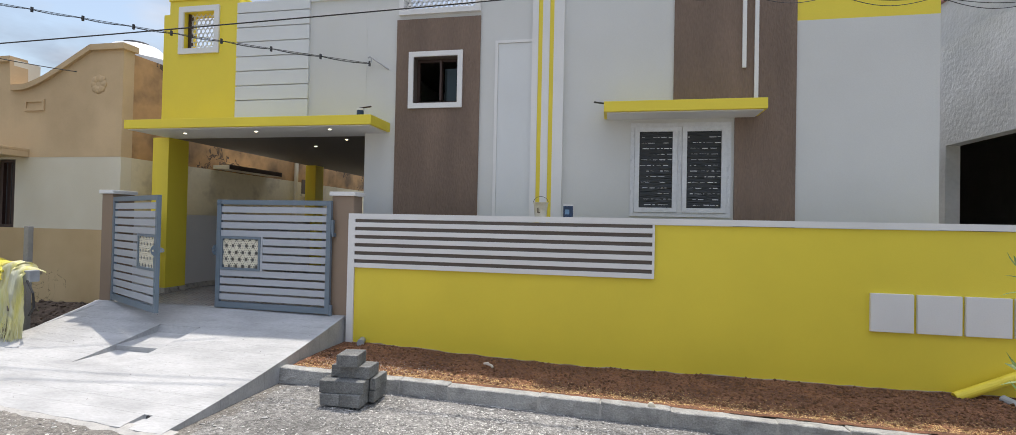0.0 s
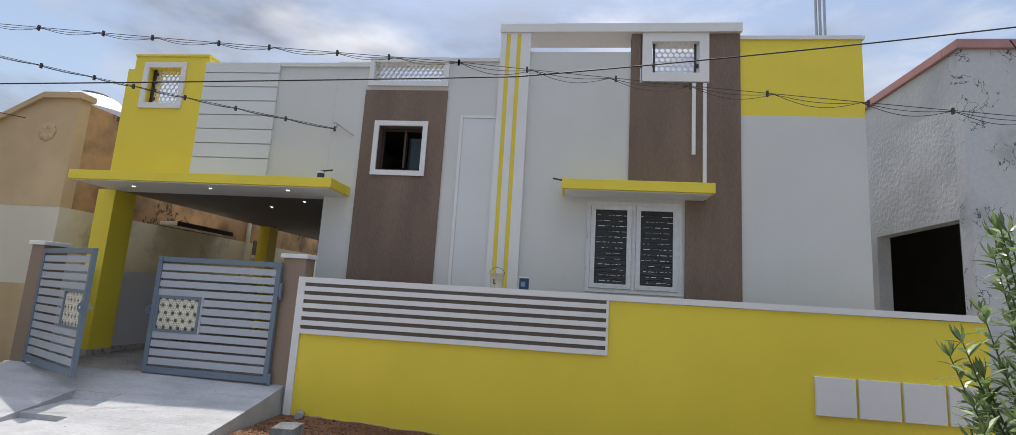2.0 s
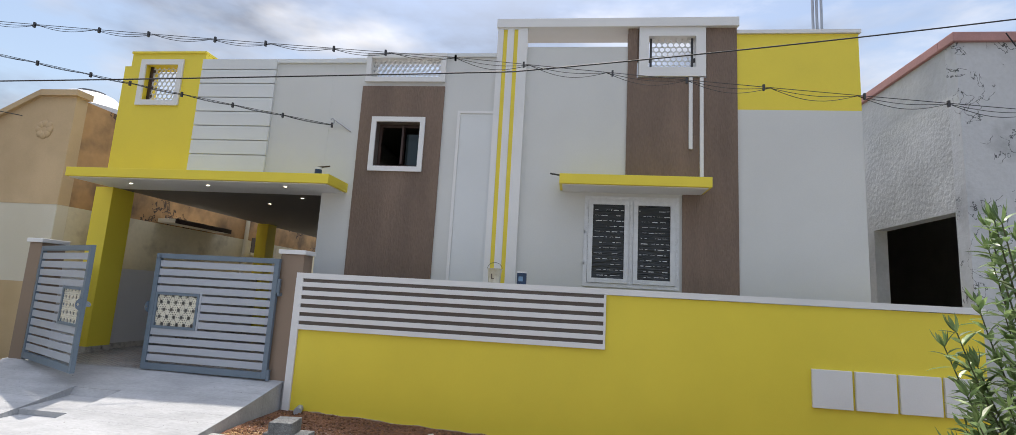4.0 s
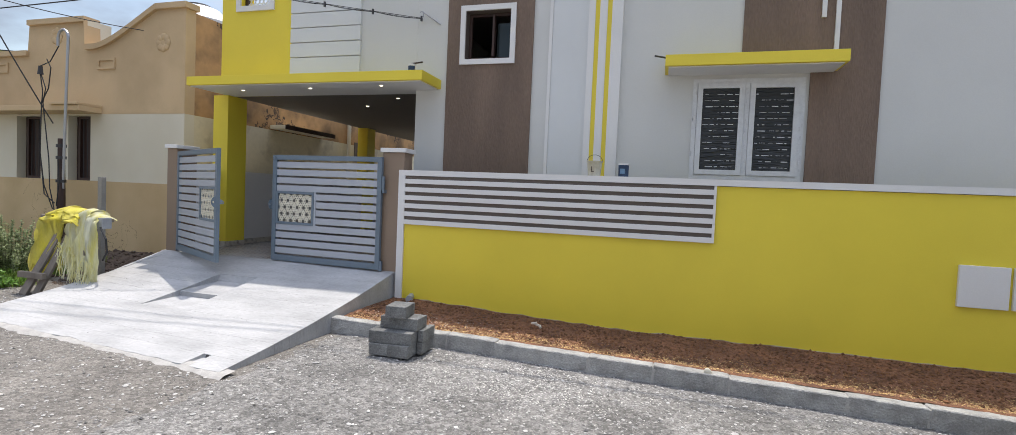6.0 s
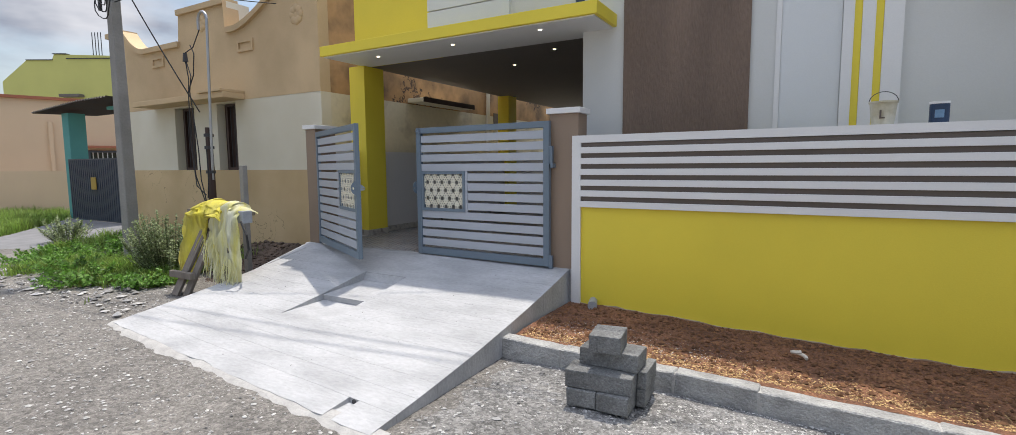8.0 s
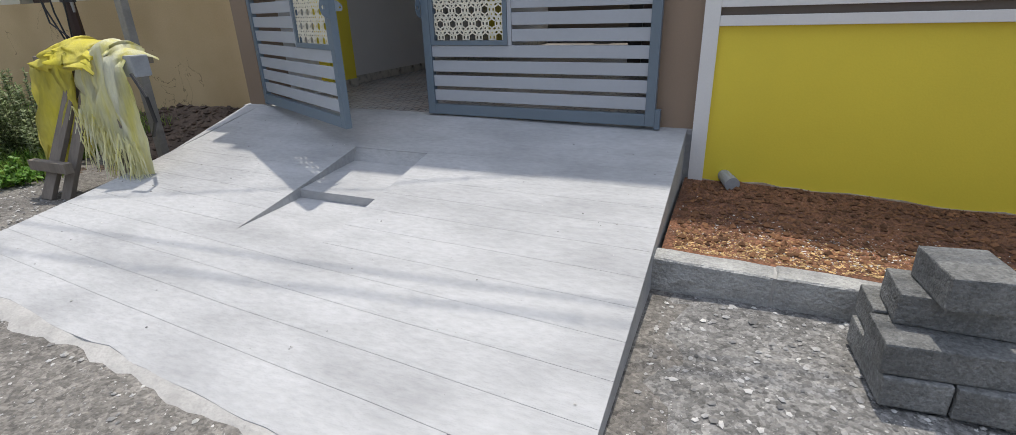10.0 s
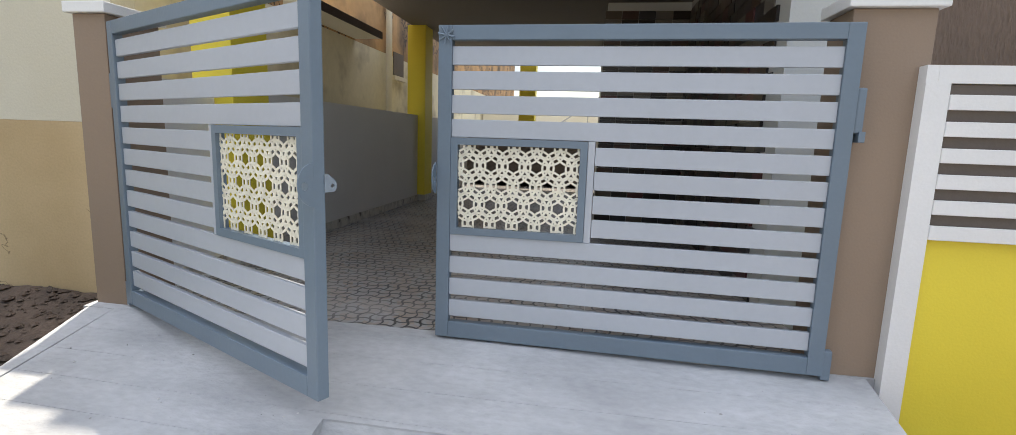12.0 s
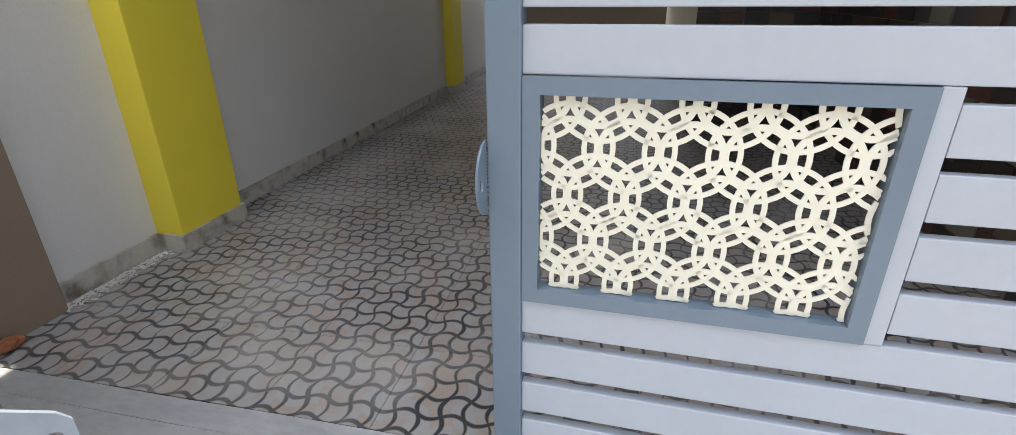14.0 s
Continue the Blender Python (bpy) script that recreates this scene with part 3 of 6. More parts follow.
# upper block over the carport
part("upper_wall", holed(-5.80, -3.562, 3.13, 5.184, F, F + 0.2), GREY, house)
part("yellow_block", holed(-7.12, -5.80, 3.13, 5.36, F + 0.02, F + 0.30, [(-6.84, -6.24, 4.56, 5.17)]), YELLOW, house, "yellow painted parapet block")
part("yellow_block", boxes((-7.26, F + 0.05, 3.13, -7.121, F + 0.30, 5.16)), YELLOW, house)
part("block_cap", boxes((-7.13, F + 0.0, 5.362, -5.79, F + 0.32, 5.40), bevel=0.004), YELLOW, house)
for z0, z1 in [(3.27, 3.659)] + [(3.676 + 0.2328 * i, min(3.8915 + 0.2328 * i, 5.24)) for i in range(7)]:
    part("cladding_board", boxes((-5.798, F - 0.045, z0, -4.52, F - 0.001, z1), bevel=0.004), PANEL_GREY, house)
part("board_back", boxes((-5.798, F - 0.012, 3.27, -4.522, F - 0.0005, 5.20)), GREY, house)

# canopy and sunshade
part("canopy", boxes((-7.25, 6.30, 3.135, -3.16, F + 0.25, 3.27), bevel=0.006), YELLOW, house, "yellow concrete canopy slab")
part("canopy_soffit", boxes((-7.21, 6.34, 3.122, -3.20, F + 0.25, 3.134)), WHITE, house, "white canopy soffit")
part("sunshade", boxes((0.01, 6.45, 3.265, 1.98, F - 0.001, 3.40), bevel=0.006), YELLOW, house, "yellow concrete window sunshade")
part("sunshade_soffit", boxes((0.05, 6.49, 3.252, 1.94, F - 0.001, 3.264)), WHITE, house, "white sunshade soffit")

# carport shell
part("carport_column", boxes((-7.62, 7.20, 0.45, -7.30, 7.63, 3.152), bevel=0.006), YELLOW, carport, "yellow painted column")
part("carport_column", boxes((-7.62, 11.75, 0.45, -7.33, 12.12, 3.199), bevel=0.006), YELLOW, carport, "yellow painted column")
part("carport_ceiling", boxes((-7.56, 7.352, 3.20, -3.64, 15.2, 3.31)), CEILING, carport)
part("carport_side_wall", boxes((-3.56, F + 0.221, 0.2, -3.36, 15.2, 5.0)), GREY, house)
part("roof", boxes((-3.36, F + 0.221, 4.4, 4.07, 15.2, 4.55)), CEILING, house)
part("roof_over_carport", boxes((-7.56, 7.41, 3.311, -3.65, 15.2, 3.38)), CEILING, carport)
part("side_wall", boxes((3.87, F + 0.221, 0.0, 4.07, 15.2, 4.4)), GREY, house)
part("back_wall", boxes((-3.36, 15.0, 0.0, 3.869, 15.2, 4.4)), GREY, house)
# unseen room floor and partition, added to keep the windows dark
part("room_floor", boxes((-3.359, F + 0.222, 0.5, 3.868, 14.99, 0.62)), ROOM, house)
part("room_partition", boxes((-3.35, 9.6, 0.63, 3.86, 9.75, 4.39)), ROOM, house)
cfloor = thing("carport_floor", "grey wave-pattern tiled carport floor", "floor", kind="structure")
FLOOR_Y0, FLOOR_Z = 6.312, 0.4955
part("floor_slab", boxes((-7.45, FLOOR_Y0, 0.0, -3.64, 15.2, FLOOR_Z - 0.0125)), LOWGREY, cfloor)
lowwall = thing("boundary_wall", "smooth grey carport boundary wall with marble skirting", "wall", kind="structure")
part("wall_body", boxes((-7.62, 6.652, 0.0, -7.45, 7.199, 1.84)), LOWGREY, lowwall)
part("wall_body", boxes((-7.62, 7.631, 0.0, -7.45, 11.749, 1.84)), LOWGREY, lowwall)
part("wall_body", boxes((-7.62, 12.121, 0.0, -7.45, 15.2, 1.84)), LOWGREY, lowwall)

# ---- old house to the left ----
nh = thing("old_house", "weathered tan and ivory house with a curved parapet", "house")
NY = 7.0
W1, W2 = (-12.30, -11.62, 1.55, 2.77), (-10.88, -10.30, 1.55, 2.77)
part("lower_wall", boxes((-14.7, NY, -0.2, -8.05, NY + 0.2, 1.55)), OCHRE, nh)
part("middle_wall", holed(-14.7, -8.05, 1.551, 2.80, NY, NY + 0.2, [W1[:2] + (1.551, 2.77), W2[:2] + (1.551, 2.77)]), IVORY, nh)


def parapet_line(x):
    if x > -10.42:
        k = max(0.0, min(1.0, (x + 10.2) / 1.5))
        return 4.06 + 0.64 * (k ** 1.7) * (1.55 - 0.55 * k)
    if x > -11.95:
        return 4.58
    if x > -13.2:
        return 4.0
    if x > -14.0:
        return 4.0 + 0.46 * ((-13.2 - x) / 0.8) ** 2
    return 4.48


def profile_wall(x0, x1, y0, y1, z0, line, step=0.05):
    bm = bmesh.new()
    xs = list(np.arange(x0, x1, step)) + [x1]
    up = [(x, line(x)) for x in xs]
    f = [[bm.verts.new((x, y, z)) for x, z in up] for y in (y0, y1)]
    g = [[bm.verts.new((x, y, z0)) for x in xs] for y in (y0, y1)]
    for i in range(len(xs) - 1):
        bm.faces.new((g[0][i], g[0][i + 1], f[0][i + 1], f[0][i]))
        bm.faces.new((g[1][i + 1], g[1][i], f[1][i], f[1][i + 1]))
        bm.faces.new((f[0][i], f[0][i + 1], f[1][i + 1], f[1][i]))
    bm.faces.new((g[0][-1], g[1][-1], f[1][-1], f[0][-1]))
    bm.faces.new((g[1][0], g[0][0], f[0][0], f[1][0]))
    return bm


part("parapet", profile_wall(-14.7, -8.05, NY - 0.004, NY + 0.2, 2.801, parapet_line), TAN, nh)
part("parapet_block", boxes((-11.93, NY + 0.01, 4.0, -10.42, NY + 0.45, 4.56)), IVORY, nh)
for (a, b, c, d) in (W1, W2):
    part("window_recess", boxes((a - 0.001, NY + 0.16, c - 0.001, b + 0.001, NY + 0.199, d + 0.01)), DARKWOOD, nh, "dark shuttered window")
part("window_shade", boxes((-13.0, NY - 0.42, 2.80, -10.0, NY - 0.005, 2.90), bevel=0.01), TAN, nh)
# flank beyond y = 16 is added length that blocks sky behind the carport
part("side_wall", boxes((-8.25, NY + 0.201, -0.2, -8.05, 26.0, 2.80)), MOULD_IVORY, nh)
part("side_wall", boxes((-8.25, NY + 0.201, 2.801, -8.05, 26.0, 4.60)), MOULD, nh)
part("side_wall", boxes((-14.7, NY + 0.201, -0.2, -14.5, 16.0, 4.0)), OCHRE, nh)
part("roof", boxes((-14.5, NY + 0.21, 3.6, -8.251, 16.0, 3.75)), CEILING, nh)
part("back_wall", boxes((-14.5, 15.8, -0.2, -8.26, 16.0, 3.6)), OCHRE, nh)

# ---- grey building to the right ----
gb = thing("plaster_building", "unpainted grey lime-plastered building with pink coping", "building")
BX, BY = 5.2, 6.8
part("side_wall", boxes((BX, BY + 0.2, -0.2, BX + 0.2, 7.02, 5.42)), PLASTER, gb)
part("side_wall", boxes((BX, 7.02, 3.15, BX + 0.2, 16, 5.42)), PLASTER, gb)
part("side_wall", boxes((BX, 8.9, -0.2, BX + 0.2, 16, 3.15)), PLASTER, gb)
part("front_wall", holed(BX, 12.0, -0.2, 5.42, BY, BY + 0.2, [(5.75, 8.2, 1.2, 3.2)]), PLASTER_STAIN, gb)
part("coping", boxes((BX - 0.05, BY - 0.05, 5.421, 12.0, BY + 0.25, 5.55), bevel=0.01), PINK, gb)
part("coping", boxes((BX - 0.05, BY + 0.252, 5.421, BX + 0.25, 16, 5.55), bevel=0.01), PINK, gb)
part("roof", boxes((BX + 0.2, BY + 0.2, 4.9, 12.0, 16, 5.0)), PLASTER, gb)
# inner wall and floor added so the openings read dark
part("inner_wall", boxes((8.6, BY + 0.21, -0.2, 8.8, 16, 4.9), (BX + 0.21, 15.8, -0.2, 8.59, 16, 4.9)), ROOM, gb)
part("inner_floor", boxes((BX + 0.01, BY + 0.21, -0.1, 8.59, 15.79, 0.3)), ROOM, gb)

# ---- windows and pierced panels of the house ----
STREAK = material("wavy_dark_glass", (0.025, 0.03, 0.033), 0.06, 0.1, 9, 14, 1.0, stretch=(0.45, 1, 3.2), depth=0.02)
UPVC = material("white_plastic_window_frame", (0.72, 0.74, 0.76), 0.35, 0.1, 14, 60, 0.03)
FILM = material("clear_protective_film", (0.80, 0.82, 0.84), 0.2, 0.2, 20, 60, 0.4)


def disc(bm, x, y, z, r, h, sides=20, r2=None):
    return tube(bm, [(x, y, z), (x, y, z + h)], r, sides, r2)


sw = part("square_window", ring_frame(-2.866, -2.035, 3.475, 4.315, F - 0.05, F - 0.026, 0.075), WHITE, house, "open square window with white surround")
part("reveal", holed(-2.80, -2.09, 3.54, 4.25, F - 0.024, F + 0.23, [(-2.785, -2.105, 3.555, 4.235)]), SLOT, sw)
part("shutter_frame", ring_frame(-2.78, -2.11, 3.56, 4.23, F + 0.10, F + 0.14, 0.04), DARKWOOD, sw)
part("shutter_frame", boxes((-2.40, F + 0.02, 3.60, -2.37, F + 0.10, 4.19)), DARKWOOD, sw)
part("inner_shutter", boxes((-2.36, F + 0.15, 3.60, -2.16, F + 0.17, 4.10), bevel=0.004), GLASS, sw)
mw = part("double_window", ring_frame(0.368, 1.66, 1.932, 3.20, F - 0.02, F + 0.05, 0.055), UPVC, house, "white double casement window with dark wavy glass")
part("mullion", boxes((0.985, F - 0.022, 1.988, 1.04, F + 0.049, 3.144)), UPVC, mw)
for x0, x1 in ((0.424, 0.984), (1.041, 1.604)):
    part("casement_frame", ring_frame(x0 + 0.002, x1 - 0.002, 1.990, 3.142, F - 0.035, F + 0.03, 0.062), UPVC, mw)
    part("pane", boxes((x0 + 0.06, F - 0.008, 2.05, x1 - 0.06, F + 0.004, 3.085)), STREAK, mw, "dark wavy glass")
random.seed(5)
for i in range(34):
    side = random.choice(((0.372, 0.415), (0.99, 1.035), (1.61, 1.655)))
    x, z = random.uniform(*side), random.uniform(1.98, 3.12)
    part("film_scrap", boxes((x - 0.009, F - 0.0375, z, x + 0.008, F - 0.0352, z + random.uniform(0.02, 0.06))), FILM, mw)
for x0, x1 in ((0.49, 0.92), (1.108, 1.536)):
    bm = bmesh.new()
    for r in range(13):
        z, x = 2.09 + r * 0.076, x0 + random.uniform(0, 0.08)
        while x < x1 - 0.03:
            w = random.uniform(0.012, 0.09)
            if random.random() < 0.8:
                box(bm, x, F - 0.0095, z + random.uniform(-0.004, 0.004), min(x + w, x1), F - 0.0085, z + random.uniform(0.004, 0.008))
            x += w + random.uniform(0.008, 0.04)
    tagged(part("film_print", bm, FILM, mw, "rows of pale print on protective film"), kind="stuff")
nw = part("niche_window", ring_frame(-6.925, -6.165, 4.475, 5.255, F - 0.01, F + 0.019, 0.088), WHITE, house, "white-framed niche with a pierced panel")
part("niche_back", boxes((-6.835, F + 0.10, 4.561, -6.787, F + 0.16, 5.169)), DARKWOOD, nw)
part("pierced_panel", cut_rings(bmesh.new(), -6.785, -6.241, 4.562, 5.168, F + 0.12, F + 0.13, 0.082, ((0.033, 0.042),), 18), WHITE, nw, "white hexagon cut panel")
pf = part("parapet_screen", ring_frame(-3.035, -1.782, 4.875, 5.335, F - 0.05, F + 0.20, 0.075), WHITE, house, "white framed pierced parapet screen")
part("pierced_panel", cut_rings(bmesh.new(), -2.958, -1.858, 4.952, 5.258, F + 0.03, F + 0.042, 0.078, ((0.026, 0.033), (0.046, 0.053)), 18), WHITE, pf, "white ring-pattern cut panel")
part("parapet_infill", boxes((-3.03, F + 0.001, 4.815, -1.785, F + 0.2, 4.874)), WHITE, pf)
tw = part("screen_window", ring_frame(1.075, 2.008, 4.972, 5.720, F - 0.06, F + 0.15, 0.135), WHITE, house, "white framed roof opening with hexagon screen")
part("iron_frame", ring_frame(1.235, 1.848, 5.11, 5.70, F + 0.02, F + 0.05, 0.03), IRON, tw)
part("pierced_panel", cut_rings(bmesh.new(), 1.266, 1.817, 5.108, 5.70, F + 0.03, F + 0.04, 0.082, ((0.034, 0.043),), 18), WHITE, tw, "white hexagon cut panel")
for z in (5.22, 5.62):
    for x in (1.22, 1.85):
        part("fixing_lug", boxes((x, F + 0.0, z, x + 0.02, F + 0.05, z + 0.05)), IRON, tw)

# downlights
LAMP = bpy.data.materials.new("warm_lamp_diffuser")
LAMP.use_nodes = True
LAMP.node_tree.nodes["Principled BSDF"].inputs["Emission Color"].default_value = (1.0, 0.85, 0.62, 1)
LAMP.node_tree.nodes["Principled BSDF"].inputs["Emission Strength"].default_value = 4.0
dl = thing("downlight", "small round recessed warm ceiling light, lit", "light", (0, 0, 0), "canopy downlights")
part("trim_ring", disc(bmesh.new(), 0, 0, -0.006, 0.036, 0.007, 20, 0.04), WHITE, dl)
part("diffuser", disc(bmesh.new(), 0, 0, -0.009, 0.021, 0.004), LAMP, dl)
spots = [HOUSE @ Vector(p) for p in ((-6.49, 6.67, 3.122), (-5.19, 6.63, 3.122), (-3.92, 6.55, 3.122))] + [(-4.38, 7.9, 3.199), (-5.4, 8.6, 3.199), (-4.2, 9.3, 3.199)]
dl.matrix_world = pose(*spots[0])
for p in spots[1:]:
    copy_thing(dl, pose(*p))

# ---- carport inside ----
SKIRT_RUNS = ((-7.449, 6.655, -7.434, 7.184), (-7.449, 7.646, -7.434, 11.736), (-7.448, 7.185, -7.286, 7.199), (-7.299, 7.2, -7.286, 7.631), (-7.448, 7.632, -7.286, 7.645),
              (-7.448, 11.737, -7.316, 11.749), (-7.329, 11.75, -7.316, 12.132), (-7.449, 12.133, -7.434, 15.1))
for x0, y0, x1, y1 in SKIRT_RUNS:
    part("skirting", boxes((x0, y0, FLOOR_Z - 0.008, x1, y1, 0.588), bevel=0.002), MARBLE, lowwall, "veined marble skirting")

WAVE = bpy.data.materials.new("wave_paver_tile")
WAVE.use_nodes = True


def wave_tile(m):
    n, l = m.node_tree.nodes, m.node_tree.links
    b = n["Principled BSDF"]
    geo, sep = n.new("ShaderNodeNewGeometry"), n.new("ShaderNodeSeparateXYZ")
    l.new(geo.outputs["Position"], sep.inputs[0])

    def op(kind, a, c=None, d=None):
        k = n.new("ShaderNodeMath")
        k.operation = kind
        for i, v in enumerate((a, c, d)):
            if v is None:
                continue
            if isinstance(v, (int, float)):
                k.inputs[i].default_value = v
            else:
                l.new(v, k.inputs[i])
        return k.outputs[0]
    PX, PY, A = 0.074, 0.08, 0.0135
    x, y = sep.outputs["X"], sep.outputs["Y"]
    u = op("DIVIDE", op("ADD", x, op("MULTIPLY", op("SINE", op("MULTIPLY", y, math.pi / PY)), A)), PX)
    v = op("DIVIDE", op("ADD", y, op("MULTIPLY", op("SINE", op("MULTIPLY", x, math.pi / PX)), A)), PY)
    du, dv = op("PINGPONG", u, 0.5), op("PINGPONG", v, 0.5)
    wob = n.new("ShaderNodeTexNoise")
    wob.inputs["Scale"].default_value = 7.0
    l.new(geo.outputs["Position"], wob.inputs["Vector"])
    edge = op("MINIMUM", op("ADD", du, op("MULTIPLY", op("SUBTRACT", wob.outputs["Fac"], 0.45), 0.25)), op("MULTIPLY", dv, 0.9))
    line = n.new("ShaderNodeMapRange")
    line.inputs["From Min"].default_value, line.inputs["From Max"].default_value = 0.06, 0.12
    l.new(edge, line.inputs["Value"])
    cell = n.new("ShaderNodeTexWhiteNoise")
    cell.noise_dimensions = "2D"
    comb = n.new("ShaderNodeCombineXYZ")
    l.new(op("FLOOR", op("ADD", u, 0.5)), comb.inputs[0]), l.new(op("FLOOR", op("ADD", v, 0.5)), comb.inputs[1])
    l.new(comb.outputs[0], cell.inputs["Vector"])
    tint = n.new("ShaderNodeValToRGB")
    tint.color_ramp.elements[0].color, tint.color_ramp.elements[1].color = (0.33, 0.268, 0.22, 1), (0.31, 0.325, 0.34, 1)
    l.new(cell.outputs["Value"], tint.inputs[0])
    dust, dr = n.new("ShaderNodeTexNoise"), n.new("ShaderNodeValToRGB")
    dust.inputs["Scale"].default_value, dust.inputs["Detail"].default_value = 2.2, 9
    dr.color_ramp.elements[0].position, dr.color_ramp.elements[1].position = 0.42, 0.75
    dr.color_ramp.elements[0].color, dr.color_ramp.elements[1].color = (0, 0, 0, 1), (0.55, 0.55, 0.55, 1)
    l.new(geo.outputs["Position"], dust.inputs["Vector"]), l.new(dust.outputs["Fac"], dr.inputs[0])
    m1, m2 = n.new("ShaderNodeMixRGB"), n.new("ShaderNodeMixRGB")
    m1.inputs[1].default_value = (0.04, 0.043, 0.05, 1)
    l.new(line.outputs[0], m1.inputs[0]), l.new(tint.outputs[0], m1.inputs[2])
    m2.inputs[2].default_value = (0.50, 0.475, 0.45, 1)
    l.new(dr.outputs[0], m2.inputs[0]), l.new(m1.outputs[0], m2.inputs[1])
    l.new(m2.outputs[0], b.inputs["Base Color"])
    b.inputs["Roughness"].default_value = 0.42
    bp = n.new("ShaderNodeBump")
    bp.inputs["Strength"].default_value, bp.inputs["Distance"].default_value = 0.5, 0.004
    l.new(line.outputs[0], bp.inputs["Height"]), l.new(bp.outputs[0], b.inputs["Normal"])


wave_tile(WAVE)
# stair and yard beyond the carport
part("back_column", boxes((-6.35, 15.37, 0.3, -6.0, 15.65, 3.199)), YELLOW, carport, "yellow painted column")
stair = thing("staircase", "white-painted outdoor concrete stair with steel rail", "stairs")
for i in range(9):
    part("step", boxes((-6.0 + 0.26 * i, 17.0, 0.55, -5.74 + 0.26 * i - 0.002, 18.0, 0.75 + 0.18 * i), bevel=0.005), IVORY, stair)
rail = tube(bmesh.new(), [(-6.0, 17.0, 1.6), (-3.7, 17.0, 3.2)], 0.02)
part("handrail", rail, STEEL, stair)
for i in range(5):
    x = -5.95 + 0.55 * i
    part("baluster", tube(bmesh.new(), [(x, 17.0, 0.75 + 0.69 * (x + 6.0)), (x, 17.0, 1.62 + 0.69 * (x + 6.0))], 0.012), STEEL, stair)
# wall added to block the bright yard; dark tone stands for unlit grey
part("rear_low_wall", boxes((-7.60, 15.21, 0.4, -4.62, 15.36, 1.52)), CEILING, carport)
yard = tagged(part("yard_wall", boxes((-8.0, 19.5, -0.1, 0.0, 19.7, 2.4)), IVORY), "cream rear yard wall behind the stair", "wall", kind="structure")
tagged(part("yard_floor", boxes((-8.0, 15.21, 0.0, -3.3, 19.49, 0.55)), CONCRETE), "bare cement yard behind the carport", "floor", kind="structure")

# old house: flank seen through the carport
part("flank_shade", boxes((-8.049, 9.08, 2.82, -7.66, 10.82, 2.90), bevel=0.01), IVORY, nh, "stained concrete sunshade")
part("flank_shade_edge", boxes((-7.659, 9.08, 2.815, -7.645, 10.82, 2.91)), DARKWOOD, nh)
part("flank_window", boxes((-8.06, 12.25, 2.50, -8.03, 12.7, 2.88)), SLOT, nh, "small dark flank window")
part("flank_window_sill", boxes((-8.049, 12.2, 2.43, -7.99, 12.75, 2.495)), IVORY, nh)
part("drain_pipe", tube(bmesh.new(), [(-7.98, 11.9, 0.3), (-7.98, 11.9, 4.0)], 0.05, 12), IVORY, nh, "painted drain pipe")

# old house: front ornaments


def trim_run(x0, x1, step=0.08):
    bm = bmesh.new()
    xs = list(np.arange(x0, x1, step)) + [x1]
    sec = ((-0.06, -0.07), (-0.06, 0.03), (0.24, 0.03), (0.24, -0.07))
    rings = [[bm.verts.new((x, NY + dy, parapet_line(min(max(x, x0 + 1e-3), x1 - 1e-3)) + dz)) for dy, dz in sec] for x in xs]
    for a, b in zip(rings, rings[1:]):
        for k in range(4):
            bm.faces.new((a[k], a[(k + 1) % 4], b[(k + 1) % 4], b[k]))
    bm.faces.new(rings[0]), bm.faces.new(rings[-1][::-1])
    bmesh.ops.recalc_face_normals(bm, faces=bm.faces[:])
    return bm


for x0, x1 in ((-14.75, -14.0), (-14.0, -13.2), (-13.2, -11.95), (-11.95, -10.4), (-10.4, -8.7), (-8.7, -8.0)):
    part("parapet_trim", trim_run(x0 + 0.002, x1 - 0.002), TAN, nh)
for x in (-12.75, -9.9):
    part("vent_frame", ring_frame(x - 0.22, x + 0.22, 3.62, 3.82, NY - 0.03, NY - 0.005, 0.045), TAN, nh, "raised plaster vent frame")
for x, z in ((-8.55, 4.05), (-11.2, 4.28)):
    bm = bmesh.new()
    bmesh.ops.create_uvsphere(bm, u_segments=16, v_segments=6, radius=0.12, matrix=pose(x, NY - 0.003, z) @ Matrix.Diagonal((1, 0.12, 1, 1)))
    rosette = part("rosette", bm, TAN, nh, "moulded plaster rosette", True)
    for k in range(8):
        a = k * math.pi / 4
        bm = bmesh.new()
        bmesh.ops.create_uvsphere(bm, u_segments=8, v_segments=5, radius=0.07, matrix=pose(x + 0.1 * math.cos(a), NY - 0.005, z + 0.1 * math.sin(a)) @ Matrix.Diagonal((1, 0.35, 1, 1)))
        part("petal", bm, TAN, rosette, "", True)
for a, b, c, d in (W1, W2):
    wi = part("window_frame", ring_frame(a + 0.12, b - 0.01, c, d, NY + 0.10, NY + 0.158, 0.05), DARKWOOD, nh, "dark brown shuttered window frame")
    for k in range(3):
        x = a + 0.22 + k * 0.1
        part("window_bar", tube(bmesh.new(), [(x, NY + 0.13, c + 0.05), (x, NY + 0.13, d - 0.05)], 0.008, 6), IRON, wi)
part("window_shade", boxes((-10.7, NY - 0.46, 2.902, -10.0, NY - 0.006, 2.95), bevel=0.01), TAN, nh)

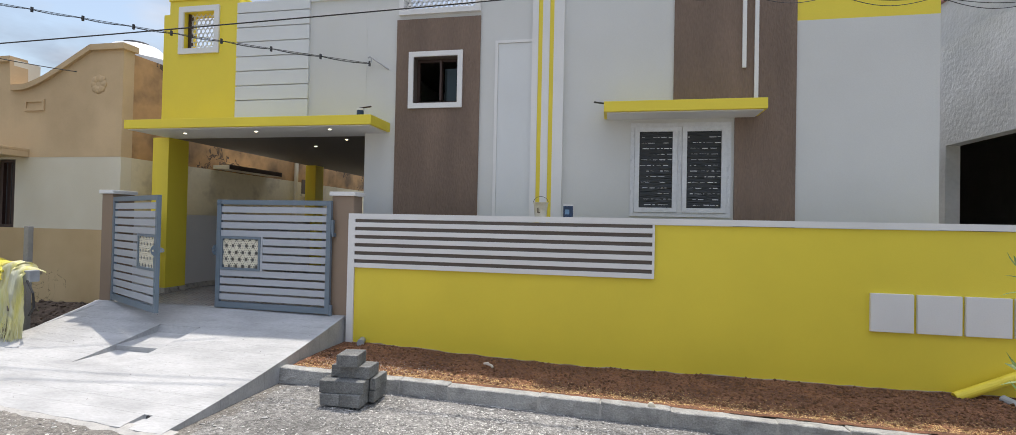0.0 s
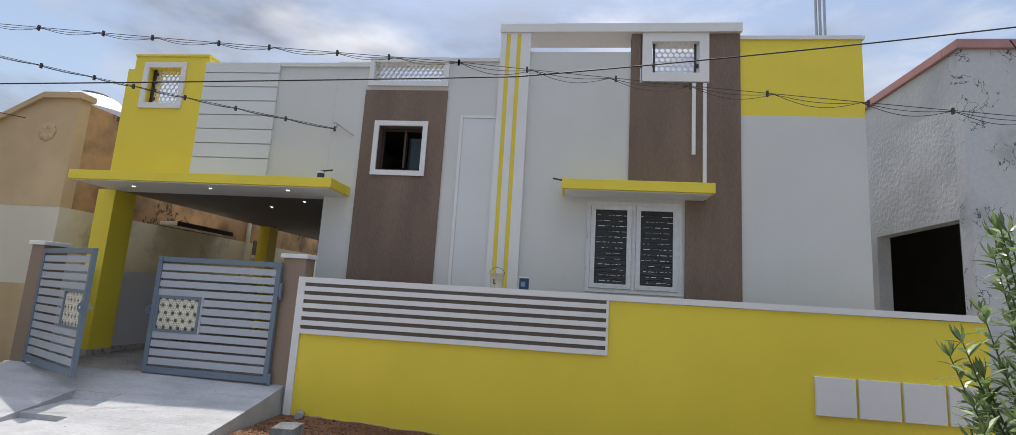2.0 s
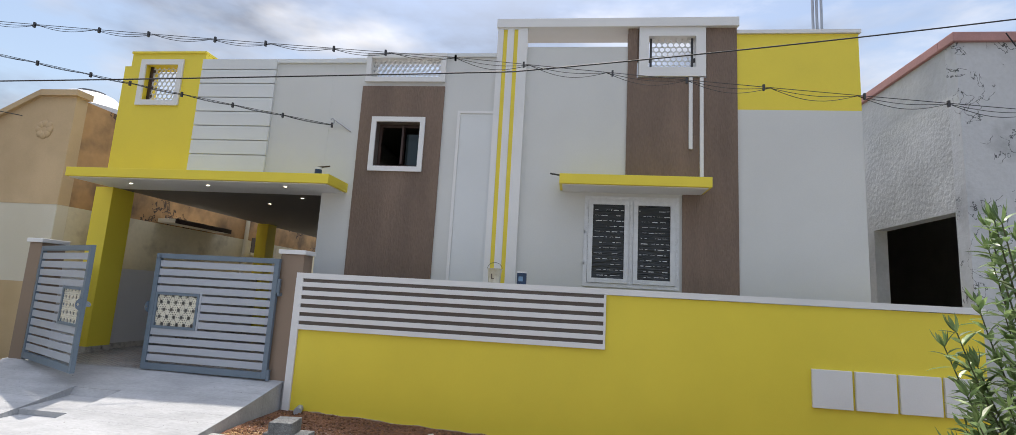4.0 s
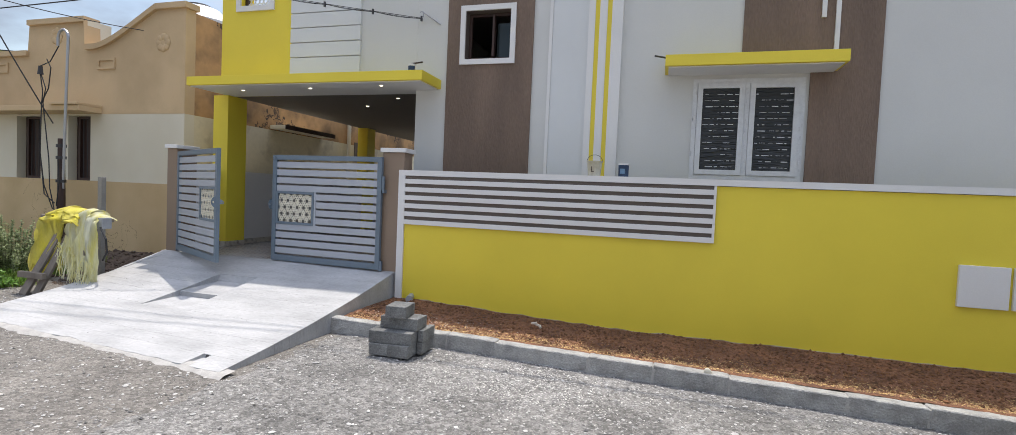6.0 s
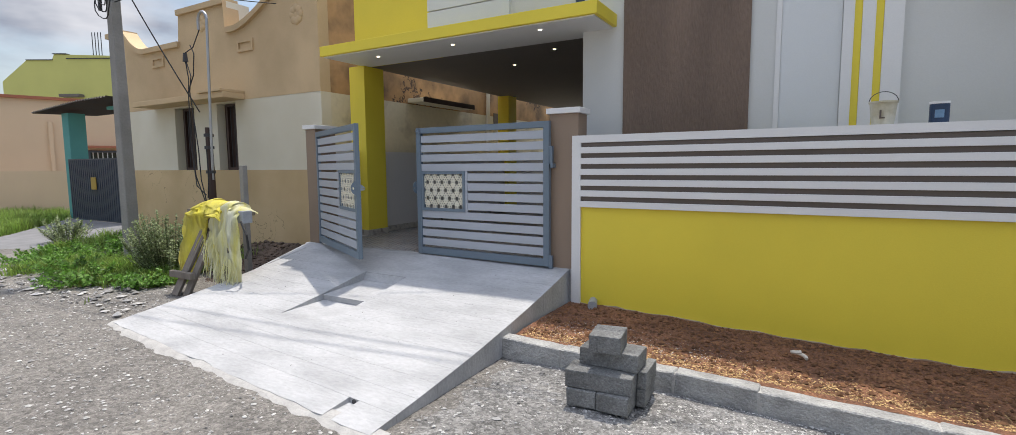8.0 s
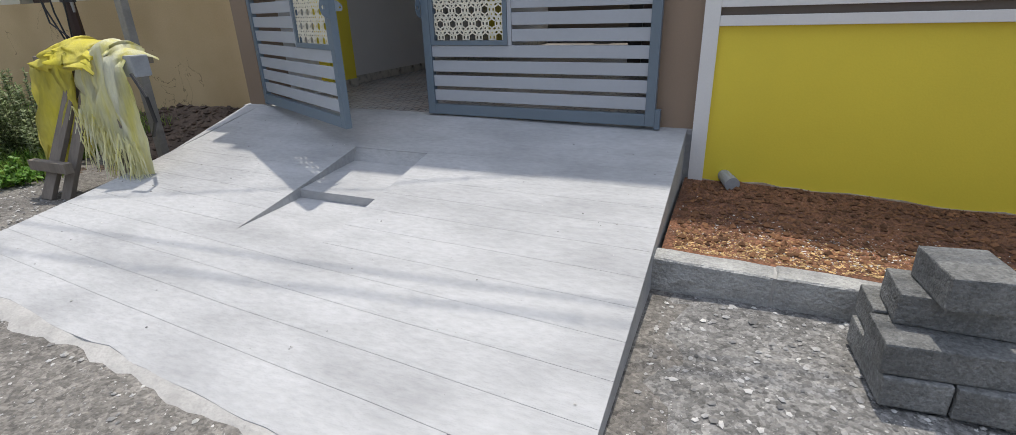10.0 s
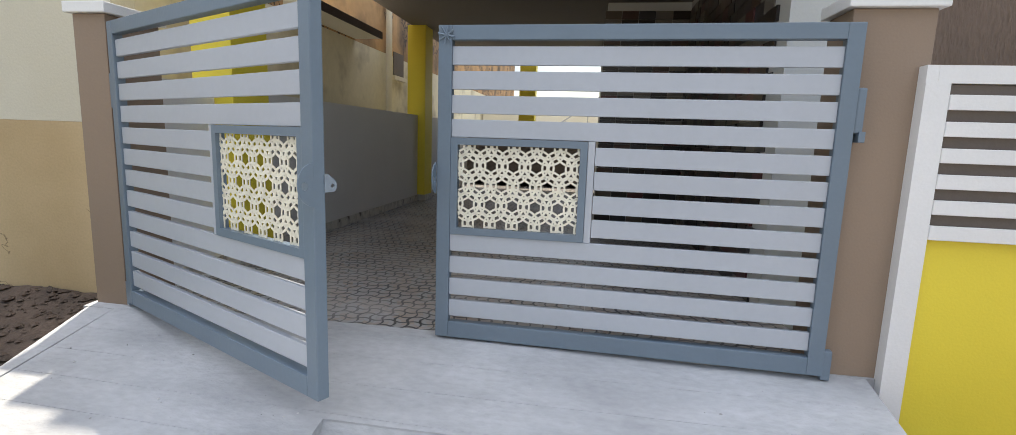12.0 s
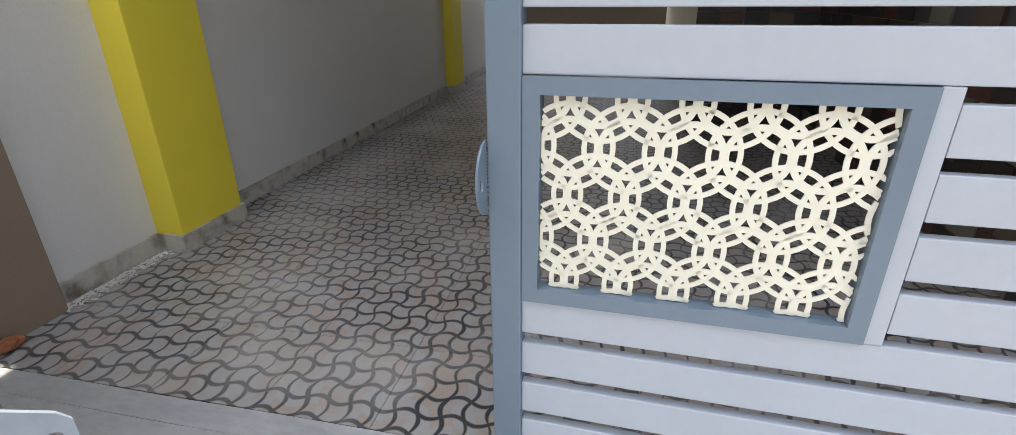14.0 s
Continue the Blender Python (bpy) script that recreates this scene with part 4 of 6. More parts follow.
# water tank on the old roof
tank = thing("water_tank", "white plastic roof water tank with black lid", "tank", (-10.6, 9.6, 3.75))
part("tank_body", disc(bmesh.new(), 0, 0, 0, 0.85, 1.55, 32, 0.85), UPVC, tank)
part("tank_shoulder", disc(bmesh.new(), 0, 0, 1.552, 0.85, 0.35, 32, 0.45), UPVC, tank)
part("lid", disc(bmesh.new(), 0, 0, 1.904, 0.3, 0.09, 24, 0.26), IRON, tank, "black lid")
rods = thing("roof_rods", "bundle of bare steel starter rods on the roof", "rods", (3.95, 7.85, 4.60))
for dx in (-0.06, 0.0, 0.07):
    part("rod", tube(bmesh.new(), [(dx, 0, 0), (dx, 0, 3.6)], 0.02, 6), STEEL, rods)

# ---- gate fittings ----
GALV = material("painted_lug_plate", (0.26, 0.31, 0.36), 0.4, 0.15, 12, 60, 0.1)


def plate_with_hole(bm, outer, inner, y0, y1):
    """A flat plate with one hole, as two faces and their rims."""
    for y in (y0, y1):
        loops = [[bm.verts.new((x, y, z)) for x, z in ring] for ring in (outer, inner)]
        es = [bm.edges.new((r[i], r[(i + 1) % len(r)])) for r in loops for i in range(len(r))]
        bmesh.ops.triangle_fill(bm, edges=es, use_beauty=True)
    for ring in (outer, inner):
        for (xa, za), (xb, zb) in zip(ring, ring[1:] + ring[:1]):
            bm.faces.new([bm.verts.new(p) for p in ((xa, y0, za), (xb, y0, zb), (xb, y1, zb), (xa, y1, za))])
    bmesh.ops.remove_doubles(bm, verts=bm.verts[:], dist=1e-5)
    bmesh.ops.recalc_face_normals(bm, faces=bm.faces[:])


def fittings(g, width, lock):
    swing = Matrix.Translation((width, 0, 0.05)) @ Matrix.Rotation(radians(90), 4, "Z")
    bm = bmesh.new()
    edge = [(-0.022 - 0.068 * math.cos(a), 0.775 + 0.078 * math.sin(a)) for a in np.linspace(-1.5, 1.5, 16)]
    hole = [(-0.062 + 0.013 * math.cos(a), 0.772 + 0.015 * math.sin(a)) for a in np.linspace(0, 2 * math.pi, 14, endpoint=False)]
    plate_with_hole(bm, edge, hole, -0.006, -0.001)
    bm.transform(swing)
    part("lock_plate", bm, GATE_BLUE, g)
    if lock:
        bm = bmesh.new()
        edge = [(0.02, 0.812), (0.034, 0.812), (0.062, 0.79), (0.07, 0.778), (0.07, 0.760), (0.062, 0.747), (0.02, 0.745)]
        hole = [(0.053 + 0.008 * math.cos(a), 0.768 + 0.007 * math.sin(a)) for a in np.linspace(0, 2 * math.pi, 14, endpoint=False)]
        plate_with_hole(bm, edge, hole, -0.006, -0.001)
        bm.transform(swing)
        part("hasp", bm, GALV, g, "grey-blue painted hasp lug")
    part("hinge_strap", boxes((-0.036, -0.02, 1.10, 0.0, 0.02, 1.29), bevel=0.008), GATE_BLUE, g)
    part("pivot_foot", boxes((-0.035, -0.02, -0.02, 0.005, 0.02, 0.12), bevel=0.006), GATE_BLUE, g)


fittings(leaf_l, 1.824, True)
fittings(leaf_r, 1.853, False)
bm = bmesh.new()
for k in range(4):
    a = k * math.pi / 4 + 0.2
    tube(bm, [(1.812 - 0.042 * math.cos(a), -0.03, 1.508 - 0.042 * math.sin(a)), (1.812 + 0.042 * math.cos(a), -0.03, 1.508 + 0.042 * math.sin(a))], 0.005, 5)
part("star_rosette", bm, GATE_BLUE, leaf_r)
lk = thing("pillar_hook", "small painted gate stop bracket on the pillar", "bracket", (-3.648, 6.214, 1.586))
part("plate", boxes((0.032, -0.06, -0.02, 0.058, 0.019, 0.026), bevel=0.003), GATE_BLUE, lk)

# ---- small things on ledges ----
PAIL = material("splashed_paint_pail", (0.62, 0.60, 0.50), 0.5, 0.2, 8, 40, 0.1, second=(0.48, 0.44, 0.30))
pail = thing("paint_pail", "cream plastic paint pail with wire handle on the wall", "bucket", (-0.757, 6.27, 1.894))
bm = bmesh.new()
disc(bm, 0, 0, 0, 0.076, 0.175, 24, 0.093)
part("body", bm, PAIL, pail)
part("rim", disc(bmesh.new(), 0, 0, 0.168, 0.099, 0.014, 24, 0.099), PAIL, pail)
part("handle", tube(bmesh.new(), [(0.097 * math.cos(a), 0.0, 0.175 + 0.085 * math.sin(a)) for a in np.linspace(0, math.pi, 12)], 0.003, 6), IRON, pail)
part("label_mark", boxes((-0.03, -0.0935, 0.05, -0.018, -0.081, 0.11), (-0.03, -0.091, 0.045, 0.005, -0.078, 0.056)), SLOT, pail, "dark printed mark")
TIN_BLUE = material("dark_blue_tin_label", (0.02, 0.05, 0.11), 0.4, 0.2, 12)
TIN_PALE = material("pale_blue_tin_label", (0.16, 0.30, 0.46), 0.4, 0.2, 12)
tin = thing("paint_tin", "small blue and white paint tin on the wall", "tin", (-0.405, 6.27, 1.894))
part("body", disc(bmesh.new(), 0, 0, 0, 0.062, 0.14, 24), TIN_BLUE, tin)
part("lid", disc(bmesh.new(), 0, 0, 0.141, 0.064, 0.018, 24), WHITE, tin, "white lid")
part("label_band", boxes((-0.035, -0.0655, 0.035, 0.02, -0.05, 0.095), bevel=0.002), TIN_PALE, tin)
tin2 = thing("paint_tin", "white and blue paint tin with brush on the canopy", "tin", HOUSE @ Vector((-3.42, 6.5, 3.271)))
part("body", disc(bmesh.new(), 0, 0, 0, 0.05, 0.10, 20), TIN_BLUE, tin2)
part("lid", disc(bmesh.new(), 0, 0, 0.101, 0.052, 0.03, 20), WHITE, tin2, "white lid")
part("brush_handle", tube(bmesh.new(), [(-0.02, 0, 0.135), (0.17, 0.0, 0.155)], 0.012, 8), DARKWOOD, tin2)
spout = thing("spout_pipe", "thin black pipe stub above the sunshade", "pipe", (0, 0.15, 0.035))
part("stub", tube(bmesh.new(), [(-0.12, F - 0.35, 3.43), (0.10, F - 0.02, 3.47)], 0.012), IRON, spout)

# pipes in the soil strip
PVC = material("grey_plastic_pipe", (0.36, 0.38, 0.40), 0.4, 0.15, 9)
pend = thing("drain_pipe_end", "capped grey plastic pipe end lying on soil", "pipe", (-3.13, 6.14, 0.19))
part("pipe", tube(bmesh.new(), [(-0.06, 0.22, 0.0), (0.02, -0.04, -0.01)], 0.042, 18), PVC, pend)
part("cap", tube(bmesh.new(), [(0.02, -0.04, -0.01), (0.045, -0.12, -0.012)], 0.047, 18), PVC, pend)
ypipe = thing("yellow_drain_pipe", "yellow painted plastic pipe slanting into the soil", "pipe", (0, 0, 0))
part("pipe", tube(bmesh.new(), [(3.78, 6.08, 0.03), (4.55, 6.13, 0.36), (5.0, 6.13, 0.55)], 0.055, 16), YELLOW, ypipe)
stub = thing("drain_pipe_end", "grey plastic pipe stub below the yellow pipe", "pipe", (4.2, 5.95, 0.06))
part("pipe", tube(bmesh.new(), [(0, 0.1, 0), (0.06, -0.08, -0.03)], 0.045, 14), PVC, stub)

# ---- stack of blocks ----
random.seed(11)
BL = 0.119


def block(x, y, z, lx, ly, turn=0.0):
    b = thing("concrete_block", "rough grey solid concrete block in a small stack", "block", (x, y, z), "stacked blocks", turn=turn)
    bm = boxes((-lx / 2, -ly / 2, 0, lx / 2, ly / 2, BL - 0.003), bevel=0.007)
    for v in bm.verts:
        v.co += Vector([0.004 * noise.noise(v.co * 9 + Vector((x * 5, i * 7, z * 9))) for i in range(3)])
    me = part("block_body", bm, BLOCK, b)
    return b


ST = Matrix.Translation((-2.375, 4.44, 0)) @ Matrix.Rotation(radians(3), 4, "Z")
for x, y, k, lx, ly, a in ((-0.12, -0.02, 0, 0.20, 0.40, 2), (0.10, -0.03, 0, 0.21, 0.40, -1), (0.240, 0.10, 0, 0.06, 0.30, 0), (-0.01, -0.10, 1, 0.44, 0.20, 2),
                           (0.0, 0.12, 1, 0.42, 0.20, 0), (0.247, 0.10, 1, 0.06, 0.28, -2), (0.03, 0.03, 2, 0.40, 0.22, -3), (0.01, -0.02, 3, 0.21, 0.26, 5)):
    p = ST @ Vector((x, y, 0.01 + k * BL))
    block(p.x, p.y, p.z, lx, ly, a + 3)

# ---- pole, service post, wires ----
pole = thing("electric_pole", "square tapered concrete electric pole", "pole", (-10.63, 5.32, 0))
bm = bmesh.new()
v = box(bm, -0.105, -0.09, -0.1, 0.105, 0.09, 8.0)
for i in (4, 5, 6, 7):
    v[i].co.x *= 0.55
    v[i].co.y *= 0.55
bmesh.ops.bevel(bm, geom=bm.edges[:], offset=0.012, segments=1, affect="EDGES")
part("shaft", bm, POLE, pole)
part("cross_arm", boxes((-0.55, -0.15, 4.58, 0.25, -0.10, 4.63)), IRON, pole)
part("cross_arm", boxes((-0.16, -0.14, 4.0, -0.12, -0.10, 4.9)), IRON, pole)
random.seed(3)
for k in range(3):
    c = [(0.28 * math.cos(a) + 0.06, -0.16 + 0.02 * math.sin(3 * a), 4.35 + 0.3 * math.sin(a) - 0.1 * k) for a in np.linspace(0, 2 * math.pi, 18)]
    part("cable_coil", tube(bmesh.new(), [(x * (0.6 + 0.15 * k), y, z) for x, y, z in c], 0.008, 6), BLACK, pole)
post = thing("service_post", "old wooden service post with bent steel conduit", "post", (-9.85, 6.2, 0))
part("wood_post", tube(bmesh.new(), [(0, 0, -0.1), (0.03, 0, 1.2), (0.02, 0.0, 2.25)], 0.07, 8, 0.05), DARKWOOD, post)
goose = [(0.05, 0, 1.0), (0.10, 0, 2.4), (0.16, 0, 3.9)] + [(0.16 - 0.12 + 0.12 * math.cos(a), 0, 3.95 + 0.14 * math.sin(a)) for a in np.linspace(0.1, math.pi, 8)] + [(-0.08, 0, 3.82)]
part("conduit", tube(bmesh.new(), goose, 0.022, 8), STEEL, post, "bent grey steel conduit")
part("insulator", tube(bmesh.new(), [(-0.42, -0.05, 3.34), (-0.42, -0.05, 3.40), (-0.42, -0.05, 3.48)], 0.045, 10, 0.03), IRON, post, "dark egg insulator")
for pts in (((-0.06, 0, 3.82), (-0.22, -0.03, 3.55), (-0.42, -0.05, 3.48)), ((-0.42, -0.05, 3.34), (-0.36, -0.05, 3.05), (-0.34, -0.08, 2.8), (-0.33, -0.1, 2.0), (-0.20, -0.12, 1.45), (-0.02, -0.1, 1.05)),
            ((-0.40, -0.05, 3.34), (-0.29, -0.05, 3.1), (-0.32, -0.07, 2.85), (-0.12, -0.1, 1.9), (-0.06, -0.12, 1.4), (0.03, -0.1, 1.0)), ((-0.34, -0.08, 2.85), (-0.22, -0.05, 3.1), (-0.2, -0.03, 3.45), (-0.3, -0.03, 3.6)),
            ((0.05, -0.07, 1.9), (0.13, -0.1, 1.5), (0.10, -0.12, 1.1)), ((-0.30, -0.1, 1.8), (-0.16, -0.14, 1.3), (0.06, -0.12, 1.15))):
    part("hanging_wire", tube(bmesh.new(), pts, 0.009, 5), BLACK, post)
for k, z in enumerate((1.9, 2.1, 1.5)):
    part("clamp", tube(bmesh.new(), [(0.02, 0, z), (0.02, 0, z + 0.05)], 0.075, 8), IRON, post)


def hang(a, b, sag, n=14):
    a, b = Vector(a), Vector(b)
    return [a.lerp(b, i / (n - 1)) - Vector((0, 0, sag * 4 * (i / (n - 1)) * (1 - i / (n - 1)))) for i in range(n)]


def wire(name, label, pts, r=0.008):
    w = thing(name, label, "cable")
    part("strand", tube(bmesh.new(), pts, r, 6), BLACK, w)
    return w


def bundle(label, a, b, sag, clips, dips):
    """A taut carrier with slacker strands looped below it and clips along it."""
    w = thing("service_cable", label, "cable")
    base = hang(a, b, sag, 40)
    part("carrier", tube(bmesh.new(), base, 0.0045, 5), BLACK, w)
    for s in range(2):
        pts = []
        for i in range(len(base) * 3 - 2):
            k, f = divmod(i, 3)
            p = base[k].lerp(base[min(k + 1, len(base) - 1)], f / 3)
            ph = (i / (len(base) * 3 - 3)) * clips
            pts.append(p - Vector((0, 0, dips * (0.45 + 0.55 * s) * abs(math.sin(math.pi * ph)) + 0.008)))
        part("strand", tube(bmesh.new(), pts, 0.004, 5), BLACK, w)
    for c in range(clips + 1):
        p = base[min(len(base) - 1, round(c * (len(base) - 1) / clips))]
        part("clip", boxes((p.x - 0.012, p.y - 0.014, p.z - 0.045, p.x + 0.012, p.y + 0.014, p.z + 0.03)), IRON, w)
    return w


bundle("black service cable with spacer clips across the street front", (-10.6, 5.28, 5.28), (-1.41, 6.0, 4.83), 0.02, 11, 0.06)
bundle("black service cable with spacer clips across the street front", (-1.41, 6.0, 4.83), (7.5, 6.0, 4.0), 0.03, 9, 0.11)
bundle("black twin service cable running to the house wall", (-10.6, 5.3, 5.2), (-3.545, 7.01, 4.213), 0.04, 10, 0.02)
wire("overhead_wire", "single thin overhead wire", hang((-10.6, 5.3, 4.12), (-0.62, 6.0, 4.63), 0.02) + hang((-0.62, 6.0, 4.63), (7.5, 6.0, 5.6), 0.05)[1:], 0.009)
wire("overhead_wire", "thin wire slanting down the plaster wall", hang((5.75, 6.7, 5.5), (6.9, 6.6, 3.4), 0.05), 0.008)
for dz, ex in ((0.0, 0.0), (0.5, 2.0), (0.9, 4.5)):
    wire("overhead_wire", "thin overhead wire from the pole", hang((-10.6, 5.3, 4.6 + dz * 0.2), (-40, 2.0 + ex, 7.0 + dz), 0.5), 0.010)
wire("overhead_wire", "thin overhead wire from the pole", hang((-10.7, 5.3, 4.5), (-8.9, 6.9, 4.25), 0.05), 0.007)
wire("overhead_wire", "slack wire between pole and service post", hang((-10.65, 5.25, 4.9), (-9.95, 6.15, 2.5), 0.05), 0.010)
hook = thing("cable_bracket", "small steel cable bracket hook on the grey wall", "bracket", (-3.545, 7.01, 4.213))
part("hook_loop", tube(bmesh.new(), [(0.03 * math.cos(a), 0, 0.05 + 0.05 * math.sin(a)) for a in np.linspace(-2.2, 2.6, 14)], 0.009, 6), STEEL, hook)
part("hook_arm", tube(bmesh.new(), [(0.02, 0, 0.09), (0.28, 0.09, -0.08)], 0.011, 6), STEEL, hook)

meter = thing("meter_box", "small black electricity meter box on the old wall", "meter", (-14.3, NY, 1.25))
part("box_body", boxes((-0.17, -0.08, -0.25, 0.17, -0.001, 0.25), bevel=0.01), IRON, meter)
# ---- tarpaulin over the junction post ----
TARP = material("faded_yellow_tarpaulin", (0.84, 0.74, 0.07), 0.5, 0.2, 6, 60, 0.5, second=(0.72, 0.64, 0.16), stretch=(1, 1, 0.3))
TARP2 = material("pale_frayed_tarpaulin", (0.82, 0.82, 0.62), 0.6, 0.2, 8, 60, 0.5, second=(0.80, 0.75, 0.24), stretch=(1.5, 1.5, 0.2))
BOARD = material("grey_weathered_board", (0.25, 0.215, 0.18), 0.85, 0.3, 5, 50, 0.6, stretch=(1, 1, 0.15))
TX, TY = -7.80, 5.05
tp = thing("tarpaulin", "torn yellow plastic tarpaulin draped over a junction box", "tarpaulin", (TX, TY, 0))


def drape(x0, x1, top, drop, depth, seed, ragged, slant=0.0):
    bm = bmesh.new()
    n, m = 26, 22
    rows = []
    for i in range(n + 1):
        u = i / n
        x = x0 + (x1 - x0) * u
        crest = top + 0.05 * noise.noise((u * 5, seed, 0)) - 0.10 * (2 * u - 1) ** 2
        length = drop * (0.8 + slant * (u - 0.5) + 0.3 * noise.noise((u * 7, seed, 4)) + ragged * noise.noise((u * 40, seed, 6)))
        row = []
        for j in range(m + 1):
            t = j / m
            fold = 0.05 * noise.noise((u * 7, t * 1.1, seed)) + 0.045 * noise.noise((u * 19, t * 2.2, seed)) + 0.02 * noise.noise((u * 45, t * 7, seed))
            if t < 0.3:
                k = t / 0.3
                p = (x + fold, depth * (0.6 - 1.2 * k), crest - 0.05 * (2 * k - 1) ** 2 + fold * 0.4)
            else:
                k = (t - 0.3) / 0.7
                p = (x + fold * (1 + k) + 0.05 * (u - 0.5) * k, -depth * 0.6 - 0.05 * math.sqrt(k) + fold * (1 + k), crest - 0.05 - length * k)
            row.append(bm.verts.new(p))
        rows.append(row)
    for a, b in zip(rows, rows[1:]):
        for j in range(m):
            bm.faces.new((a[j], a[j + 1], b[j + 1], b[j]))
    return bm


part("yellow_sheet", drape(-0.40, -0.02, 1.13, 0.84, 0.22, 1.3, 0.4, -0.35), TARP, tp, "crumpled yellow sheet", True)
part("crest_sheet", drape(-0.38, 0.34, 1.18, 0.13, 0.23, 2.7, 0.6), TARP, tp, "crumpled yellow sheet", True)
part("frayed_sheet", drape(0.09, 0.64, 1.17, 0.92, 0.22, 4.1, 0.45, 0.55), TARP2, tp, "pale frayed sheet", True)
random.seed(8)
fr = bmesh.new()
for i in range(230):
    x = random.uniform(0.08, 0.66)
    z = random.uniform(0.45, 0.75) - 0.45 * (x - 0.08)
    ln = random.uniform(0.08, 0.24)
    a = Vector((x, -0.22 + random.uniform(-0.05, 0.03), z))
    b = a + Vector((random.uniform(-0.06, 0.08), random.uniform(-0.05, 0.02), -ln))
    w = random.uniform(0.003, 0.011)
    q = [fr.verts.new(p) for p in (a - Vector((w, 0, 0)), a + Vector((w, 0, 0)), b + Vector((w * 0.5, 0, 0)), b - Vector((w * 0.5, 0, 0)))]
    fr.faces.new(q)
tagged(part("fringe", fr, TARP2, tp, "frayed plastic strips"), kind="stuff")
jb = thing("junction_post", "weathered timber trestle carrying a grey junction box", "post", (TX, TY, 0))
for x0, y0, x1, y1, w in ((-0.30, -0.42, -0.02, 0.0, 0.07), (-0.12, -0.38, 0.12, 0.02, 0.06), (0.35, -0.2, 0.33, 0.05, 0.05), (-0.3, 0.2, -0.2, 0.05, 0.05)):
    bm = boxes((-w, -0.02, 0, w, 0.02, 1.12), bevel=0.004)
    bm.transform(Matrix.Translation((x0, y0, 0)) @ Matrix.Shear("XY", 4, ((x1 - x0) / 1.12, (y1 - y0) / 1.12)))
    part("leg_board", bm, BOARD, jb)
part("cross_board", boxes((-0.45, -0.40, 0.22, 0.02, -0.34, 0.30), bevel=0.004), BOARD, jb)
part("cross_board", boxes((-0.2, -0.16, 0.55, 0.45, -0.1, 0.62), bevel=0.004), BOARD, jb)
part("top_board", boxes((-0.5, -0.1, 1.0, 0.6, 0.12, 1.06), bevel=0.004), BOARD, jb)
part("box_body", boxes((0.56, -0.10, 0.92, 0.68, 0.03, 1.07), bevel=0.01), PVC, jb, "grey junction box")
mp = thing("marker_post", "thin weathered concrete post", "post", (-7.97, 5.55, 0))
part("shaft", boxes((-0.04, -0.035, -0.05, 0.04, 0.035, 1.62), bevel=0.006), POLE, mp)
part("box_cable", tube(bmesh.new(), [(0.72, -0.15, 0.95), (0.86, -0.18, 0.8), (0.84, -0.15, 0.62), (0.7, -0.1, 0.5)], 0.013, 6), BLACK, jb)

# ---- houses and gate further along the street ----
PEACH = material("peach_painted_wall", (0.71, 0.53, 0.355), 0.8, 0.06, 0.6, 40, 0.1)
LIME = material("lime_yellow_painted_wall", (0.62, 0.62, 0.20), 0.8, 0.06, 0.6, 40, 0.1)
TEAL = material("teal_painted_pillar", (0.10, 0.36, 0.35), 0.7, 0.08, 2, 40)
SHEET = material("rusty_roof_sheet", (0.075, 0.07, 0.065), 0.6, 0.3, 2, 40, 0.3, second=(0.08, 0.06, 0.05))
GATE_DARK = material("dark_blue_gate_enamel", (0.06, 0.075, 0.10), 0.45, 0.1, 3, 40)
REDTRIM = material("red_oxide_trim", (0.42, 0.15, 0.08), 0.7, 0.1)
ph = thing("peach_house", "peach painted house with red trim behind a low wall", "house", (-29.7, 9.65, 0), turn=71.0)
part("front_wall", boxes((-16, 0, -0.2, 14, 0.3, 4.5)), PEACH, ph)
part("roof_trim", boxes((-16.1, -0.12, 4.5, 14.1, 0.42, 4.62)), REDTRIM, ph, "red oxide roof edge")
part("back_wall", boxes((-16, 7.7, -0.2, 14, 8.0, 4.5)), PEACH, ph)
part("side_wall", boxes((13.7, 0.301, -0.2, 14, 7.699, 4.5)), PEACH, ph)
part("side_wall", boxes((-16, 0.301, -0.2, -15.7, 7.699, 4.5)), PEACH, ph)
part("roof", boxes((-15.69, 0.301, 4.2, 13.69, 7.699, 4.35)), CEILING, ph)
part("pilaster", boxes((1.25, -0.1, 1.0, 1.4, -0.001, 3.6), bevel=0.02), PEACH, ph)
part("window_shade", boxes((2.0, -0.45, 2.50, 8.4, -0.001, 2.60), bevel=0.01), REDTRIM, ph, "red oxide window shade")
for x in (3.1, 6.2):
    w = part("window_frame", ring_frame(x - 0.6, x + 0.6, 1.0, 2.4, -0.05, -0.001, 0.09), GATE_DARK, ph, "barred blue window")
    part("pane", boxes((x - 0.51, -0.02, 1.09, x + 0.51, -0.003, 2.31)), GLASS, w)
    for k in range(6):
        part("bar", tube(bmesh.new(), [(x - 0.42 + 0.17 * k, -0.04, 1.09), (x - 0.42 + 0.17 * k, -0.04, 2.31)], 0.02, 5), UPVC, w)
lw = tagged(part("low_peach_wall", boxes((-14, 0, -0.2, 4.2, 0.2, 1.52)), PEACH), "low peach painted compound wall beside the dark gate", "wall", kind="structure")
lw.matrix_world = pose(-26.7, 8.7, 0, 0, 0, 24)
